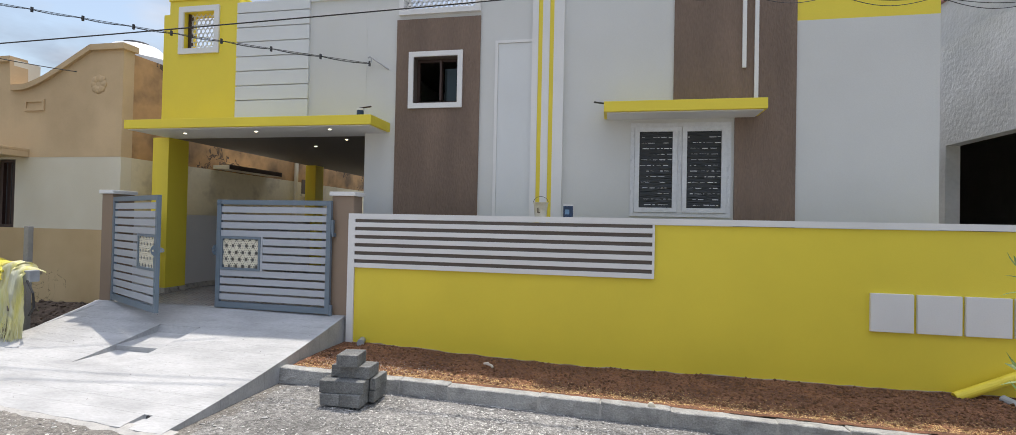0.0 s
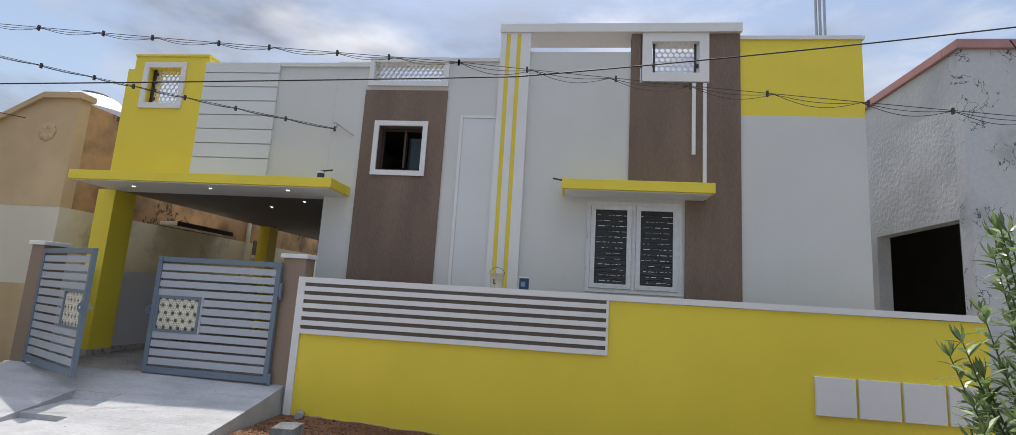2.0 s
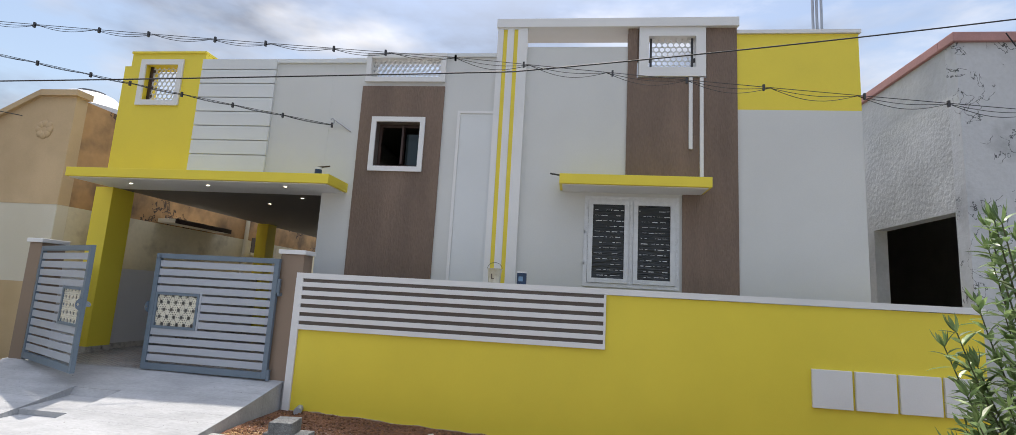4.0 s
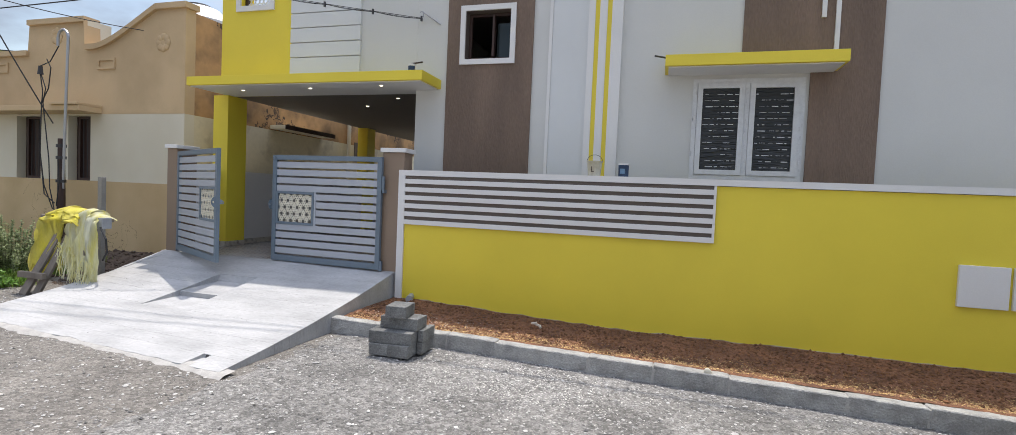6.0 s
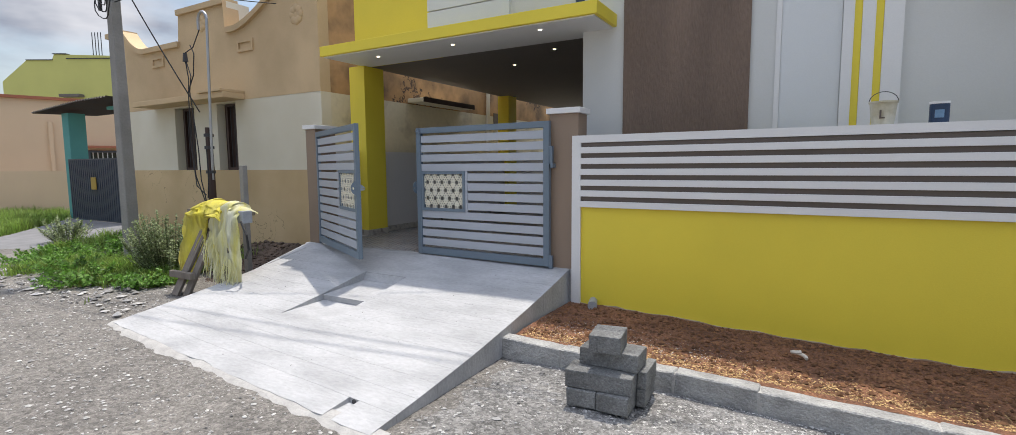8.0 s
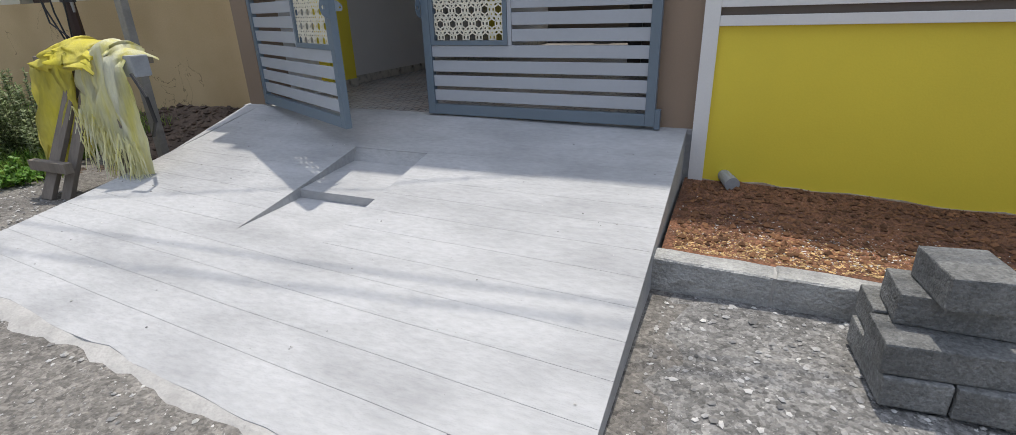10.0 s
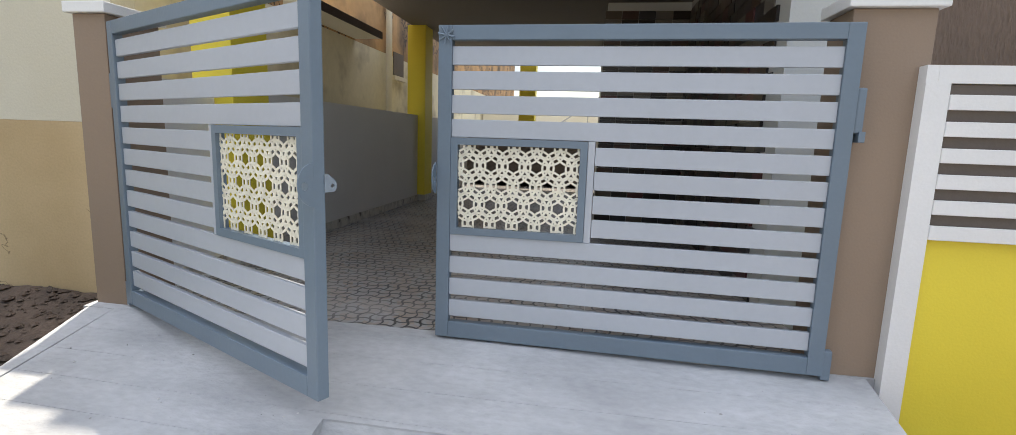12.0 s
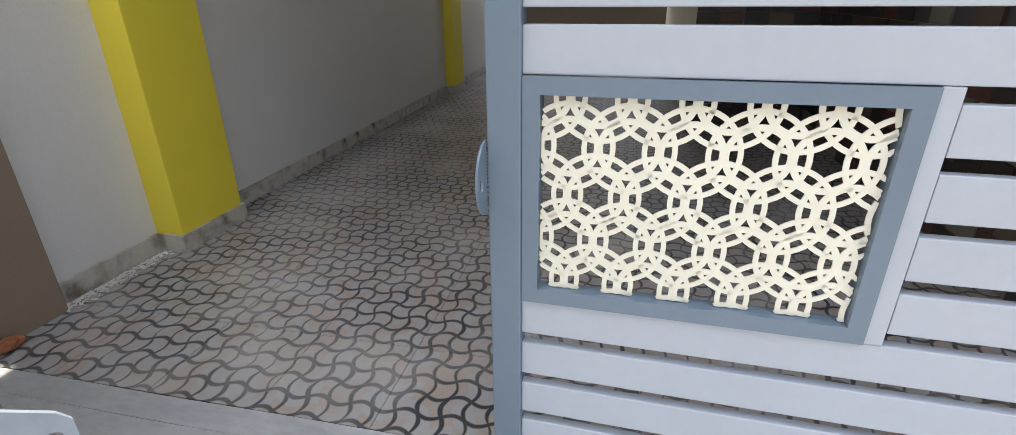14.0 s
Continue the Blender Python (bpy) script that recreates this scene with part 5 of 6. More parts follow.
lh = thing("lime_house", "lime yellow two-storey house beyond the peach house", "house", (-53.6, 16.8, 0), turn=30.0)
lime_top = lambda x: 8.1 + 0.8 * min(x, 1.9) if x < 3.9 else 10.05 - 0.03 * (x - 3.9)
part("front_wall", profile_wall(0.0, 16.0, 0, 0.3, 0, lime_top, 0.19), LIME, lh)
part("side_wall", boxes((0, 0.301, 0, 0.3, 9, 8.0)), LIME, lh)
part("side_wall", boxes((15.7, 0.301, 0, 16, 9, 9.5)), LIME, lh)
part("back_wall", boxes((0.301, 8.7, 0, 15.699, 9, 8.0)), LIME, lh)
part("roof", boxes((0.301, 0.301, 7.4, 15.699, 8.699, 7.6)), CEILING, lh)
part("parapet_edge", boxes((3.9, -0.06, 10.055, 4.9, 0.36, 10.11), (1.9, -0.06, 9.625, 3.88, 0.36, 9.68)), IRON, lh)
part("parapet_edge", boxes((4.901, -0.06, 9.70, 16.0, -0.002, 9.76)), IRON, lh)
part("roof_bracket", boxes((4.5, -0.5, 6.9, 6.0, -0.001, 7.1)), CEILING, lh)
for i in range(4):
    part("starter_rod", tube(bmesh.new(), [(6.3 + 0.22 * i, 0.8, 7.6), (6.3 + 0.22 * i, 0.8, 11.8)], 0.03, 5), IRON, lh)
sg = thing("street_gate", "dark blue corrugated steel double gate", "gate")
part("gate_sheet", boxes((-20.5, 8.2, 0.1, -18.9, 8.25, 1.88)), GATE_DARK, sg)
part("gate_sheet", boxes((-18.89, 8.2, 0.1, -17.3, 8.25, 1.88)), GATE_DARK, sg)
for i in range(26):
    x = -20.44 + i * 0.122
    part("rib", boxes((x, 8.187, 0.14, x + 0.022, 8.199, 1.84)), GATE_DARK, sg)
part("emblem", boxes((-19.05, 8.15, 1.0, -18.75, 8.174, 1.35), bevel=0.02), material("brass_emblem", (0.45, 0.30, 0.06), 0.4, 0.1), sg, "small brass emblem")
for x in (-20.85, -17.6):
    tagged(part("gate_post", boxes((x, 8.26, 0, x + 0.42, 8.7, 3.25), bevel=0.01), TEAL), "teal painted post carrying the sheet roof", "pillar", "", "structure")
roof = thing("sheet_roof", "rusty corrugated sheet roof over the dark gate", "roof")
bm = bmesh.new()
cols = 60
r0, r1 = [], []
for i in range(cols + 1):
    x = -21.9 + 4.7 * i / cols
    dz = 0.05 * math.cos(i * math.pi)
    r0.append(bm.verts.new((x, 7.9, 3.30 + dz * 0.6 + 0.16 * min(1.0, 1.55 * i / cols))))
    r1.append(bm.verts.new((x, 9.6, 3.36 + dz * 0.6)))
for i in range(cols):
    bm.faces.new((r0[i], r0[i + 1], r1[i + 1], r1[i]))
bmesh.ops.solidify(bm, geom=bm.faces[:], thickness=0.02)
part("corrugated_sheet", bm, SHEET, roof)
part("roof_beam", boxes((-18.6, 8.5, 3.255, -17.3, 8.6, 3.34)), TEAL, roof)
slab = bmesh.new()
pts = ((-20.6, 8.17, 0.10), (-16.8, 8.17, 0.10), (-13.3, 5.35, -0.02), (-16.2, 4.6, -0.02))
SLAB = material("worn_cement_slab", (0.22, 0.22, 0.225), 0.9, 0.2, 3, 40, 0.4)
up, lo = [slab.verts.new(p) for p in pts], [slab.verts.new((p[0], p[1], -0.3)) for p in pts]
slab.faces.new(up[::-1])
for k in range(4):
    slab.faces.new((up[k], up[(k + 1) % 4], lo[(k + 1) % 4], lo[k]))
bmesh.ops.recalc_face_normals(slab, faces=slab.faces[:])
tagged(part("gate_ramp", slab, SLAB), "grey cement ramp to the dark gate", "ramp", kind="structure")
# unseen closing wall, added behind the camera
tagged(part("opposite_wall", boxes((-60, -14.2, -0.2, 30, -14.0, 2.2)), OCHRE), "plain tan wall added out of view across the street", "wall", kind="structure")

# ---- oleander ----
LEAF = material("oleander_leaf", (0.24, 0.33, 0.14), 0.30, 0.25, 6, 30, 0.1, second=(0.15, 0.235, 0.085))
TWIG = material("oleander_twig", (0.10, 0.11, 0.05), 0.8, 0.2)


def leaf(bm, p, d, up, ln, w):
    """A slender folded leaf from p along d."""
    d = d.normalized()
    s = d.cross(up).normalized()
    n = s.cross(d)
    mid = [p, p + d * ln * 0.35 + n * ln * 0.03, p + d * ln * 0.7 + n * ln * 0.02, p + d * ln - n * ln * 0.03]
    wd = (0.15, 1.0, 0.8, 0.0)
    a = [bm.verts.new(m + s * w * k + n * w * 0.35 * k) for m, k in zip(mid, wd)]
    c = [bm.verts.new(m) for m in mid]
    b = [bm.verts.new(m - s * w * k + n * w * 0.35 * k) for m, k in zip(mid, wd)]
    for i in range(3):
        bm.faces.new((a[i], a[i + 1], c[i + 1], c[i]))
        bm.faces.new((c[i], c[i + 1], b[i + 1], b[i]))


def shrub(name, label, at, stems, height, radius, leaf_len, seed, bloom=0, mat=LEAF, dense=32, broad=0.11):
    rnd = random.Random(seed)
    t = thing(name, label, "shrub", at)
    wood, green = bmesh.new(), bmesh.new()
    red = bmesh.new()
    for s in range(stems):
        a = rnd.uniform(0, 2 * math.pi)
        r = radius * math.sqrt(rnd.random())
        h = height * rnd.uniform(0.45, 1.0) * (1 - 0.30 * (r / radius) ** 3)
        base = Vector((0.12 * math.cos(a), 0.12 * math.sin(a), 0))
        tip = Vector((r * math.cos(a), r * math.sin(a), h))
        bend = Vector((r * 0.75 * math.cos(a), r * 0.75 * math.sin(a), h * 0.5))
        path = [base.lerp(bend, k).lerp(bend.lerp(tip, k), k) for k in np.linspace(0, 1, 9)]
        tube(wood, path, 0.012 if bloom else 0.004, 5, 0.004 if bloom else 0.0015)
        n = int(h * dense)
        for i in range(n):
            k = 0.25 + 0.75 * (i + rnd.random()) / n
            q = base.lerp(bend, k).lerp(bend.lerp(tip, k), k)
            ax = (tip - bend).normalized()
            side = rnd.uniform(0, 2 * math.pi)
            o = ax.orthogonal().normalized()
            o = Matrix.Rotation(side, 3, ax) @ o
            d = o * rnd.uniform(0.7, 1.2) + ax * rnd.uniform(0.0, 0.7) + Vector((0, 0, rnd.uniform(-0.2, 0.3)))
            leaf(green, q, d, ax + Vector((0, 0, 0.4)), leaf_len * rnd.uniform(0.6, 1.1), leaf_len * broad)
        for i in range(7):
            ax = (tip - bend).normalized()
            o = Matrix.Rotation(rnd.uniform(0, 6.28), 3, ax) @ ax.orthogonal().normalized()
            leaf(green, tip, ax + o * rnd.uniform(0.2, 0.6), o + Vector((0, 0, 0.2)), leaf_len * rnd.uniform(0.5, 0.9), leaf_len * 0.07)
        if s < bloom:
            for i in range(7):
                ax = (tip - bend).normalized()
                o = Matrix.Rotation(i * 0.9, 3, ax) @ ax.orthogonal().normalized()
                leaf(red, tip + ax * 0.02, ax * 0.5 + o, ax, 0.04, 0.013)
    tagged(part("branching", wood, TWIG, t), kind="stuff")
    tagged(part("foliage", green, mat, t), kind="stuff")
    if bloom:
        part("bloom_cluster", red, material("red_petal", (0.55, 0.06, 0.04), 0.5), t, "small red blooms")
    else:
        red.free()
    return t


shrub("oleander_shrub", "tall oleander shrub with slender green leaves and red blooms", (3.62, 3.15, -0.15), 165, 2.82, 1.02, 0.18, 4, bloom=2)
WEED = material("weed_leaf", (0.34, 0.40, 0.22), 0.5, 0.25, 6, 30, 0.1, second=(0.22, 0.28, 0.12))
shrub("roadside_bush", "dusty green roadside bush beside the pole", (-9.35, 5.2, -0.02), 150, 1.0, 0.55, 0.042, 9, mat=WEED, dense=95, broad=0.3)
shrub("roadside_bush", "low weedy bush on the verge", (-15.2, 6.1, -0.02), 70, 0.6, 0.5, 0.06, 10, mat=WEED, dense=60, broad=0.3)
HERB = material("fresh_weed_leaf", (0.17, 0.34, 0.06), 0.5, 0.25, 6, 30, 0.1, second=(0.12, 0.25, 0.04))
for k, (x, y, h, r) in enumerate(((-9.9, 4.35, 0.3, 0.55), (-10.9, 4.6, 0.34, 0.6), (-12.2, 4.7, 0.3, 0.7), (-9.0, 4.75, 0.25, 0.4), (-12.9, 5.2, 0.3, 0.5), (-11.6, 5.5, 0.4, 0.5), (-12.9, 6.3, 0.35, 0.6))):
    shrub("leafy_weed", "low fresh green broad-leaved weed on the verge", (x, y, -0.02), 70, h, r, 0.06, 40 + k, mat=HERB, dense=110, broad=0.28)

# ---- grass and loose stones ----
GRASS = material("verge_grass", (0.25, 0.39, 0.075), 0.6, 0.25, 1.2, 30, 0.1, second=(0.25, 0.33, 0.085))
rnd = random.Random(21)
verts, faces = [], []


def blade(x, y, h):
    a = rnd.uniform(0, 6.28)
    w = 0.006 + 0.004 * rnd.random()
    lx, ly = rnd.gauss(0, 0.35) * h, rnd.gauss(0, 0.35) * h
    c, s = math.cos(a) * w, math.sin(a) * w
    i = len(verts)
    verts.extend(((x - c, y - s, -0.02), (x + c, y + s, -0.02), (x + lx * 0.4 + c * 0.8, y + ly * 0.4 + s * 0.8, h * 0.6), (x + lx * 0.4 - c * 0.8, y + ly * 0.4 - s * 0.8, h * 0.6), (x + lx, y + ly, h)))
    faces.extend(((i, i + 1, i + 2, i + 3), (i + 3, i + 2, i + 4)))


for k in range(170000):
    x, y = (rnd.uniform(-22, -8.6), rnd.uniform(3.3, 9.0)) if k < 75000 else (rnd.uniform(-14.5, -8.8), rnd.uniform(4.0, 5.5)) if k < 125000 else (rnd.uniform(-28, -15), rnd.uniform(3.5, 9.4))
    d = noise.noise((x * 0.45, y * 0.6, 3)) + 0.35 * noise.noise((x * 1.7, y * 1.7, 8))
    if x > -11.5 and y < 3.95 + 0.25 * (-9 - x):
        continue
    if y < 3.4 or y > 6.9 and x > -16.5:
        continue
    if x > -9.2 and y > 5.2:
        continue
    on_slab = -20.9 < x < -13.0 and abs((x + 16.7) - (6.4 - y) * 1.15) < 1.9
    if d < rnd.uniform(-0.35, 0.25) or on_slab:
        continue
    blade(x, y, (0.08 + 0.26 * rnd.random() ** 1.5) * (0.7 + 0.9 * max(0, d)))
me = bpy.data.meshes.new("verge_grass")
me.from_pydata(verts, [], faces)
me.materials.append(GRASS)
tagged(new("verge_grass", me), "patchy green grass and weeds on the verge", "grass", kind="stuff")

BASE = [Vector(v).normalized() for v in ((1, 0, 0.1), (0.3, 0.95, 0), (-0.8, 0.6, 0.1), (-0.8, -0.6, 0), (0.3, -0.95, 0.1), (0.1, 0, 1), (0, 0.1, -1))]
FACES = [(0, 1, 5), (1, 2, 5), (2, 3, 5), (3, 4, 5), (4, 0, 5), (1, 0, 6), (2, 1, 6), (3, 2, 6), (4, 3, 6), (0, 4, 6)]


def scatter(name, mat, label, category, count, pick, size, seed, height, flat=0.6):
    """Loose lumps, each an odd seven-cornered stone half sunk in the ground."""
    r = random.Random(seed)
    vs, fs = [], []
    for k in range(count):
        p = pick(r)
        if p is None:
            continue
        x, y = p
        s = size(r)
        a = r.uniform(0, 6.28)
        sx, sy, sz = s * r.uniform(0.7, 1.3), s * r.uniform(0.6, 1.1), s * flat * r.uniform(0.6, 1.2)
        i, z = len(vs), height(x, y) + sz * 0.35
        for v in BASE:
            j = r.uniform(0.75, 1.2)
            px, py = v.x * sx * j, v.y * sy * j
            vs.append((x + px * math.cos(a) - py * math.sin(a), y + px * math.sin(a) + py * math.cos(a), z + v.z * sz * j))
        fs.extend(tuple(i + q for q in f) for f in FACES)
    me = bpy.data.meshes.new(name)
    me.from_pydata(vs, [], fs)
    me.materials.append(mat)
    return tagged(new(name, me), label, category, kind="stuff")


def island(m, lo, hi):
    """Varies a material's colour from lump to lump."""
    n, l = m.node_tree.nodes, m.node_tree.links
    b = n["Principled BSDF"]
    src = b.inputs["Base Color"].links[0].from_socket
    g, r, x = n.new("ShaderNodeNewGeometry"), n.new("ShaderNodeMapRange"), n.new("ShaderNodeMixRGB")
    x.blend_type, x.inputs[0].default_value = "MULTIPLY", 1.0
    r.inputs["To Min"].default_value, r.inputs["To Max"].default_value = lo, hi
    l.new(g.outputs["Random Per Island"], r.inputs["Value"]), l.new(src, x.inputs[1]), l.new(r.outputs[0], x.inputs[2]), l.new(x.outputs[0], b.inputs["Base Color"])
    return m


SPLASH_W = material("white_plaster_crumb", (0.70, 0.69, 0.66), 0.9, 0.15)
STONE = island(material("loose_grey_stone", (0.37, 0.362, 0.35), 0.9, 0.2, 5, 60, 0.5), 0.42, 1.75)
CLOD = island(material("red_soil_clod", (0.21, 0.10, 0.046), 0.95, 0.25, 5, 60, 0.5), 0.55, 1.5)
STRAW = island(material("pale_soil_chip", (0.56, 0.375, 0.17), 0.95, 0.25, 5, 60, 0.5), 0.6, 1.5)


def translucent(m, share):
    """Lets part of the light through, as thin leaves do."""
    n, l = m.node_tree.nodes, m.node_tree.links
    b, out = n["Principled BSDF"], n["Material Output"]
    t, x = n.new("ShaderNodeBsdfTranslucent"), n.new("ShaderNodeMixShader")
    l.new(b.inputs["Base Color"].links[0].from_socket, t.inputs["Color"])
    x.inputs[0].default_value = share
    l.new(b.outputs[0], x.inputs[1]), l.new(t.outputs[0], x.inputs[2]), l.new(x.outputs[0], out.inputs["Surface"])


for m in (LEAF, WEED, HERB, GRASS):
    island(m, 0.55, 1.6)
    translucent(m, 0.4)
translucent(TARP, 0.3), translucent(TARP2, 0.3)

DIRT = material("dark_damp_earth", (0.14, 0.10, 0.075), 0.95, 0.35, 3, 40, 1.0, second=(0.075, 0.055, 0.042), depth=0.014)


def bank_height(x, y):
    k = max(0.0, min(1.0, (y - 5.3) / 1.6))
    return -0.03 + 0.32 * k * k * max(0.0, min(1.0, (x + 11.5) / 2)) + 0.03 * noise.noise((x * 2.5, y * 2.5, 6)) + 0.015 * noise.noise((x * 8, y * 8, 2))


tagged(part("earth_bank", grid_sheet(np.arange(-11.6, -7.39, 0.07), np.arange(4.6, 7.03, 0.07), bank_height), DIRT, smooth=True), "dark earth bank against the old house wall", "soil", kind="structure")
scatter("bank_clods", DIRT, "loose dark earth clods beside the ramp", "soil", 1500, lambda r: (r.uniform(-10.5, -7.45), r.uniform(5.2, 6.95)), lambda r: 0.012 + 0.04 * r.random() ** 3, 36, bank_height)


def in_road(r):
    x, y = r.uniform(-11, 5.5), r.uniform(0.2, 4.78)
    if -7.6 < x < -3.35 and y > ramp_front(x) - 0.08:
        return None
    if x < -3.5 and r.random() < 0.3:
        return None
    return x, y


ground_z = lambda x, y: max(road_height(x, y) - 0.01, gravel_height(x, y) if x > GX0 and y > GY0 else -1)
scatter("road_stones", STONE, "scattered grey road stones and chippings", "stones", 60000, in_road, lambda r: 0.003 + 0.014 * r.random() ** 4, 31, ground_z)
scatter("road_stones", STONE, "larger loose grey stones on the road", "stones", 260, in_road, lambda r: 0.014 + 0.02 * r.random() ** 2, 32, ground_z)
PALE = island(material("pale_broken_stone", (0.62, 0.61, 0.58), 0.9, 0.15, 5, 60, 0.4), 0.6, 1.25)
scatter("pale_chips", PALE, "pale broken stone chips on the gravel", "stones", 2200, in_road, lambda r: 0.004 + 0.019 * r.random() ** 3, 38, ground_z)
scatter("lime_crumbs", PALE, "white lime powder crumbs spilled on the gravel", "debris", 9000, lambda r: (r.gauss(-1.0, 0.55), min(4.74, r.gauss(4.2, 0.32))), lambda r: 0.002 + 0.009 * r.random() ** 4, 39, ground_z, 0.4)
def on_ramp(r):
    x = r.uniform(-7.3, -3.5)
    return x, r.uniform(ramp_front(x) + 0.1, 6.1)


scatter("ramp_crumbs", STONE, "tiny mortar crumbs scattered on the driveway ramp", "debris", 420, lambda r: next(p for p in iter(lambda: on_ramp(r), None) if not (PX0 - 0.05 < p[0] < PX1 + 0.05 and PYA - 0.05 < p[1] < PYC + 0.05)), lambda r: 0.0015 + 0.007 * r.random() ** 5, 40, ramp_top)
scatter("verge_stones", STONE, "broken stones along the grass verge", "stones", 380, lambda r: (r.uniform(-13, -7.6), r.gauss(4.05, 0.2)), lambda r: 0.012 + 0.055 * r.random() ** 6, 33, road_height)
scatter("soil_clods", CLOD, "crumbly red soil clods along the wall", "soil", 24000, lambda r: (r.uniform(-3.35, 4.9), r.uniform(5.0, 6.17)), lambda r: 0.003 + 0.022 * r.random() ** 6, 34, soil_height, 0.75)
scatter("soil_chips", STRAW, "pale dry chips along the kerb side", "soil", 20000, lambda r: (r.uniform(-3.35, 4.9), 4.97 + abs(r.gauss(0, 0.17))), lambda r: 0.002 + 0.008 * r.random() ** 3, 35, soil_height, 0.5)
scatter("soil_dust", PALE, "whitish plaster dust and crumbs on the red soil", "debris", 2600, lambda r: (r.gauss(-2.6, 0.45), max(4.99, r.gauss(5.25, 0.16))), lambda r: 0.0015 + 0.006 * r.random() ** 4, 41, soil_height, 0.4)
scatter("plaster_crumbs", SPLASH_W, "white plaster crumbs along the skirting", "debris", 500, lambda r: (-7.42 + abs(r.gauss(0, 0.03)), r.uniform(6.62, 7.18)), lambda r: 0.003 + 0.010 * r.random() ** 3, 37, lambda x, y: FLOOR_Z)
RUBBER = material("pale_plastic_scrap", (0.70, 0.66, 0.58), 0.5, 0.1)
scrap = thing("plastic_scrap", "curled pale plastic scrap lying on soil", "litter", (-1.25, 5.62, soil_height(-1.25, 5.62) + 0.02))
part("ribbon", tube(bmesh.new(), [(0.05 * math.cos(a), 0.04 * math.sin(a), 0.012 * a) for a in np.linspace(0, 5, 14)], 0.014, 6), RUBBER, scrap)
frag = thing("brick_fragment", "small broken orange brick piece on the tiled floor", "brick", (-7.34, 6.40, FLOOR_Z))
bm = bmesh.new()
bmesh.ops.create_icosphere(bm, subdivisions=2, radius=0.04, matrix=Matrix.Translation((0, 0, 0.022)) @ Matrix.Diagonal((0.9, 1.2, 0.6, 1)))
for v in bm.verts:
    v.co += Vector((0.3, 0.4, 0.2)) * 0.03 * noise.noise(v.co * 30)
part("lump", bm, material("orange_brick", (0.42, 0.15, 0.07), 0.9, 0.3, 20, 80, 0.6), frag)
SPLASH = material("dried_mortar", (0.62, 0.58, 0.47), 0.9, 0.2)
for x in (0.55,):
    sp = thing("mortar_splash", "dried pale mortar splash over the kerb", "mortar", (x, 4.84 - 0.021 * (x + 3.5), -0.05))
    bm = bmesh.new()
    bmesh.ops.create_icosphere(bm, subdivisions=3, radius=0.09, matrix=Matrix.Diagonal((0.6, 0.35, 1.0, 1)))
    for v in bm.verts:
        v.co *= 1 + 0.4 * noise.noise(v.co * 14)
        v.co.z += 0.09
    part("splash", bm, SPLASH, sp, "", True)

# ---- tiles of the carport ----
tile_me = None
TS = 0.39
for i in range(10):
    for j in range(13):
        if tile_me is None:
            ob = part("floor_tile", boxes((0.001, 0.001, 0, TS - 0.001, TS - 0.001, 0.012)), WAVE, cfloor)
            tile_me = ob.data
        else:
            ob = new("floor_tile", tile_me)
            ob.parent = cfloor
        ob.location = (-7.45 + i * TS, FLOOR_Y0 + 0.001 + j * TS, FLOOR_Z - 0.012)
rest = boxes((-7.45, FLOOR_Y0 + 13 * TS + 0.002, FLOOR_Z - 0.012, -3.64, 15.19, FLOOR_Z))
part("floor_far", rest, WAVE, cfloor)

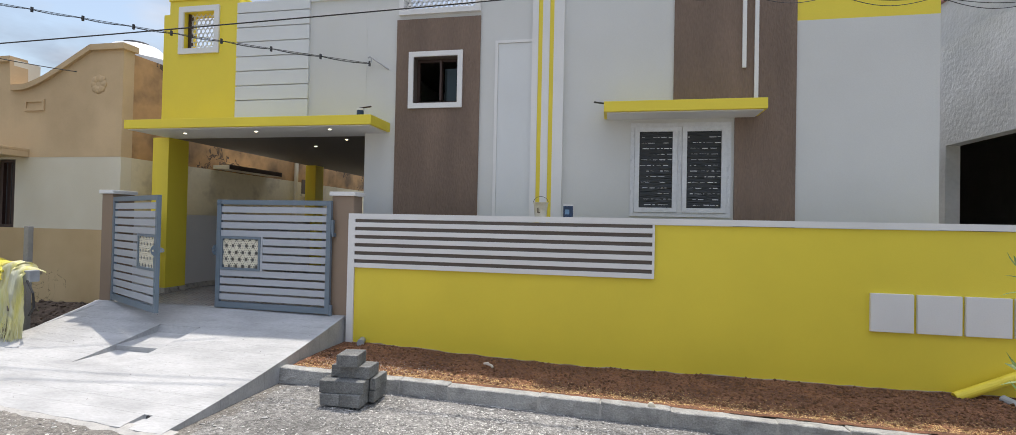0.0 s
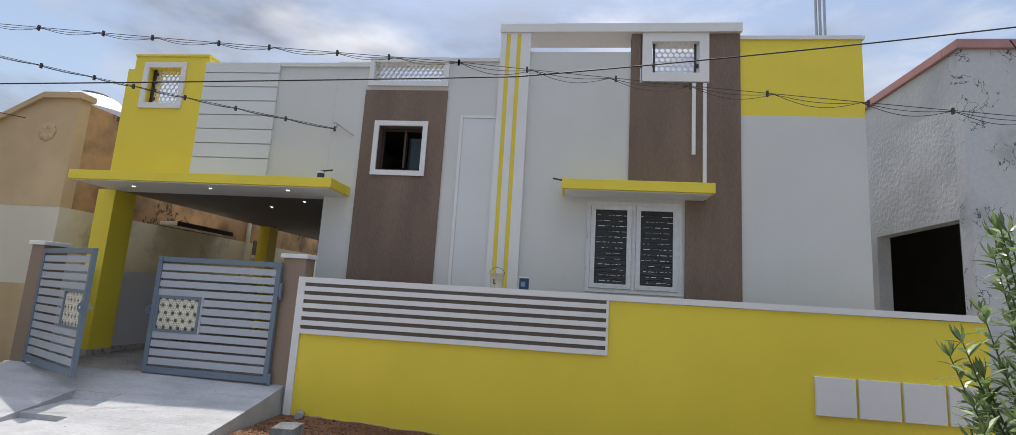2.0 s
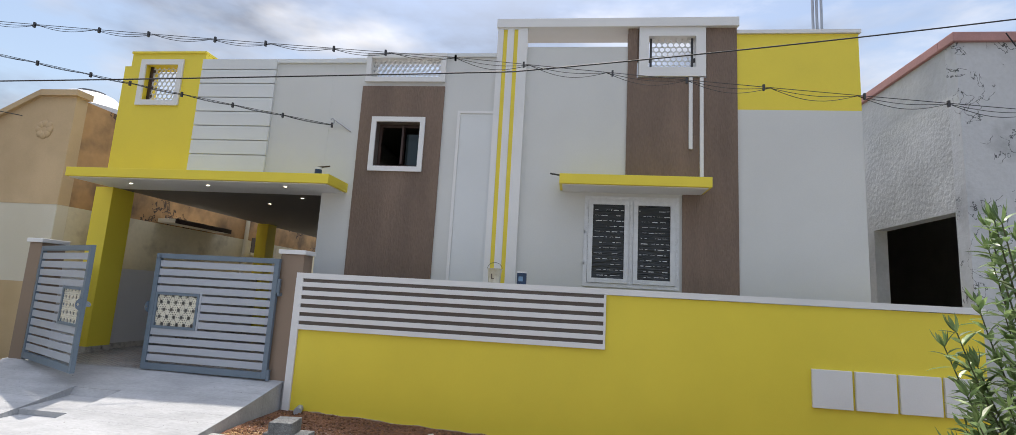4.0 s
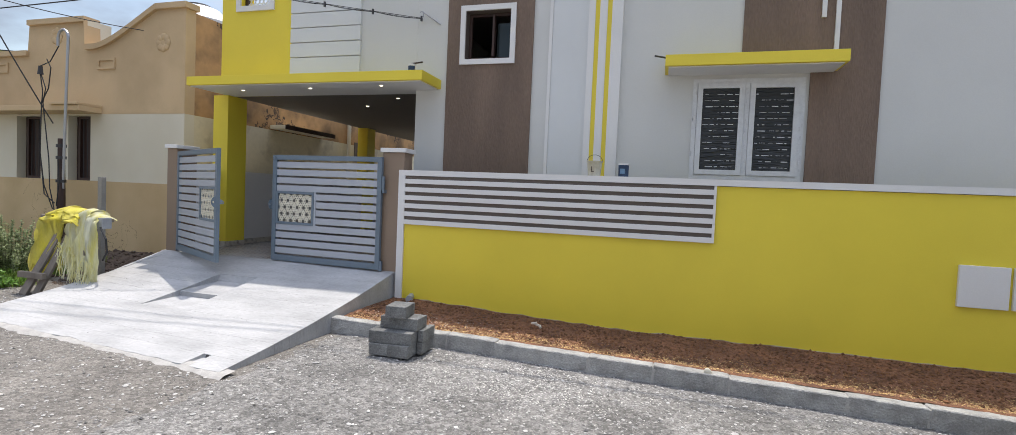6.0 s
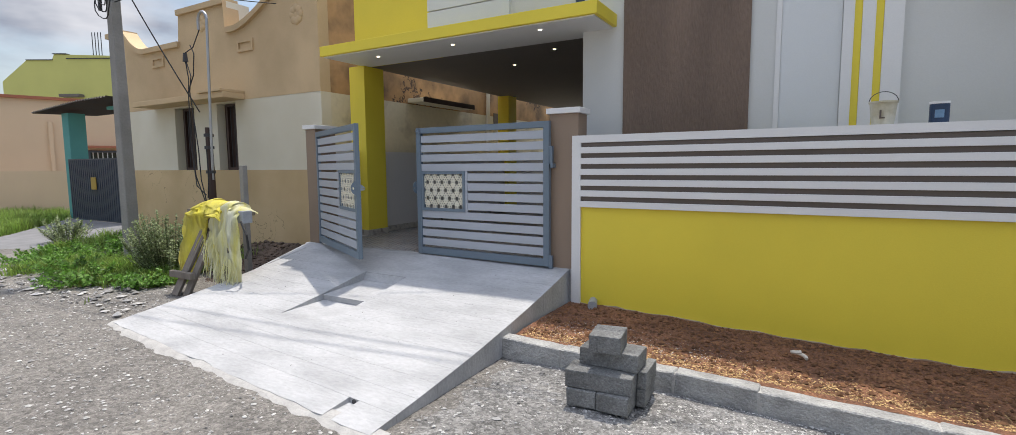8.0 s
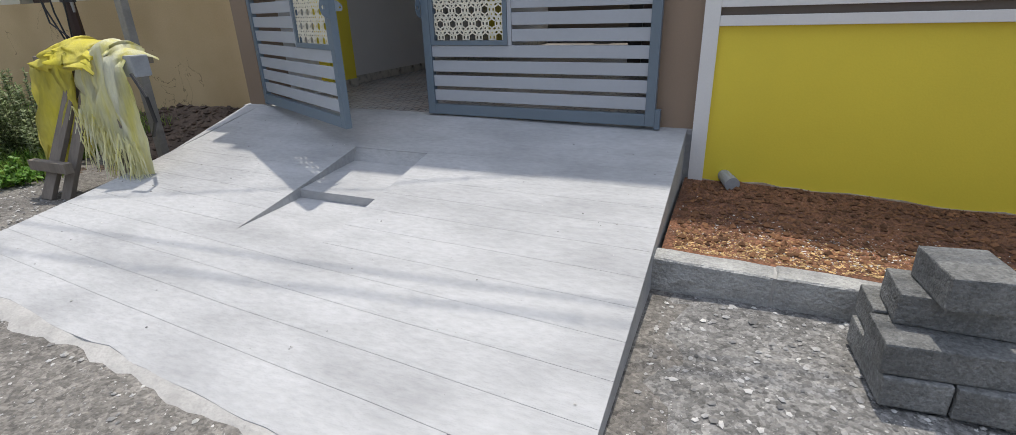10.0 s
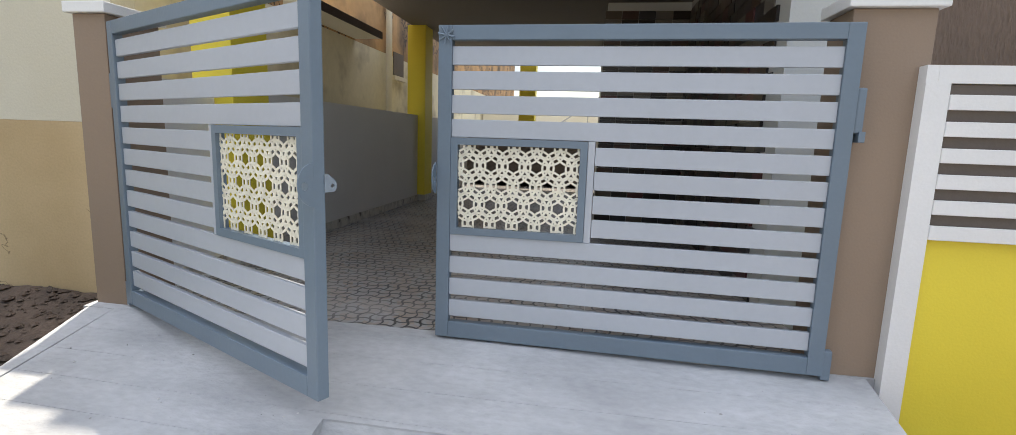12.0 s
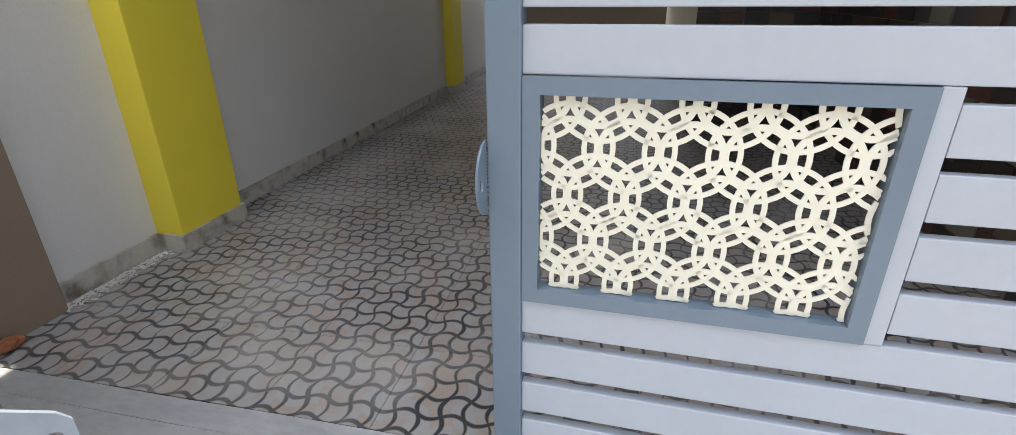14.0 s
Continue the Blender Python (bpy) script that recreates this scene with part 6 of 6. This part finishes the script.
MOS = bpy.data.materials.new("mixed_stone_cladding")
MOS.use_nodes = True
n, l = MOS.node_tree.nodes, MOS.node_tree.links
inf, rmp = n.new("ShaderNodeObjectInfo"), n.new("ShaderNodeValToRGB")
rmp.color_ramp.interpolation = "CONSTANT"
els = rmp.color_ramp.elements
els[0].color, els[1].color, els[1].position = (0.03, 0.022, 0.02, 1), (0.08, 0.043, 0.032, 1), 0.3
for pos, c in ((0.48, (0.05, 0.047, 0.05, 1)), (0.68, (0.19, 0.17, 0.15, 1)), (0.82, (0.10, 0.03, 0.028, 1)), (0.92, (0.13, 0.10, 0.075, 1))):
    els.new(pos).color = c
l.new(inf.outputs["Random"], rmp.inputs[0]), l.new(rmp.outputs[0], n["Principled BSDF"].inputs["Base Color"])
n["Principled BSDF"].inputs["Roughness"].default_value = 0.3
MOS2 = MOS.copy()
n, l = MOS2.node_tree.nodes, MOS2.node_tree.links
g = n.new("ShaderNodeNewGeometry")
rr = next(k for k in n if k.type == "VALTORGB")
l.new(g.outputs["Random Per Island"], rr.inputs[0])
clad = thing("stone_cladding", "dark mixed brown and white stone strip cladding", "cladding", kind="structure")
rnd = random.Random(77)
strip_me = []
for d in (0.008, 0.014, 0.02):
    ob = part("cladding_strip", boxes((-d, 0.0015, 0.0015, 0, 0.1985, 0.0985)), MOS, clad)
    strip_me.append(ob.data)
    bpy.data.objects.remove(ob)
far = bmesh.new()
for j in range(26):
    for i in range(17):
        y, z = 7.28 + i * 0.2 - (0.1 if j % 2 else 0), 0.50 + j * 0.1
        if y < 7.27:
            continue
        if i < 12:
            ob = new("cladding_strip", rnd.choice(strip_me))
            ob.parent = clad
            ob.location = (-3.6375, y, z)
        else:
            d = rnd.choice((0.008, 0.014, 0.02))
            box(far, -3.6375 - d, y + 0.0015, z + 0.0015, -3.6375, y + 0.1985, z + 0.0985)
for j in range(26):
    for i in range(5):
        x, z = -4.65 + i * 0.2, 0.50 + j * 0.1
        d = rnd.choice((0.008, 0.014, 0.02))
        box(far, x + 0.0015, 10.49 - d, z + 0.0015, x + 0.1985, 10.49, z + 0.0985)
tagged(part("cladding_far", far, MOS2, clad), kind="stuff")
part("porch_block", boxes((-4.62, 10.491, 0.4, -3.64, 15.2, 3.199)), GREY, carport)
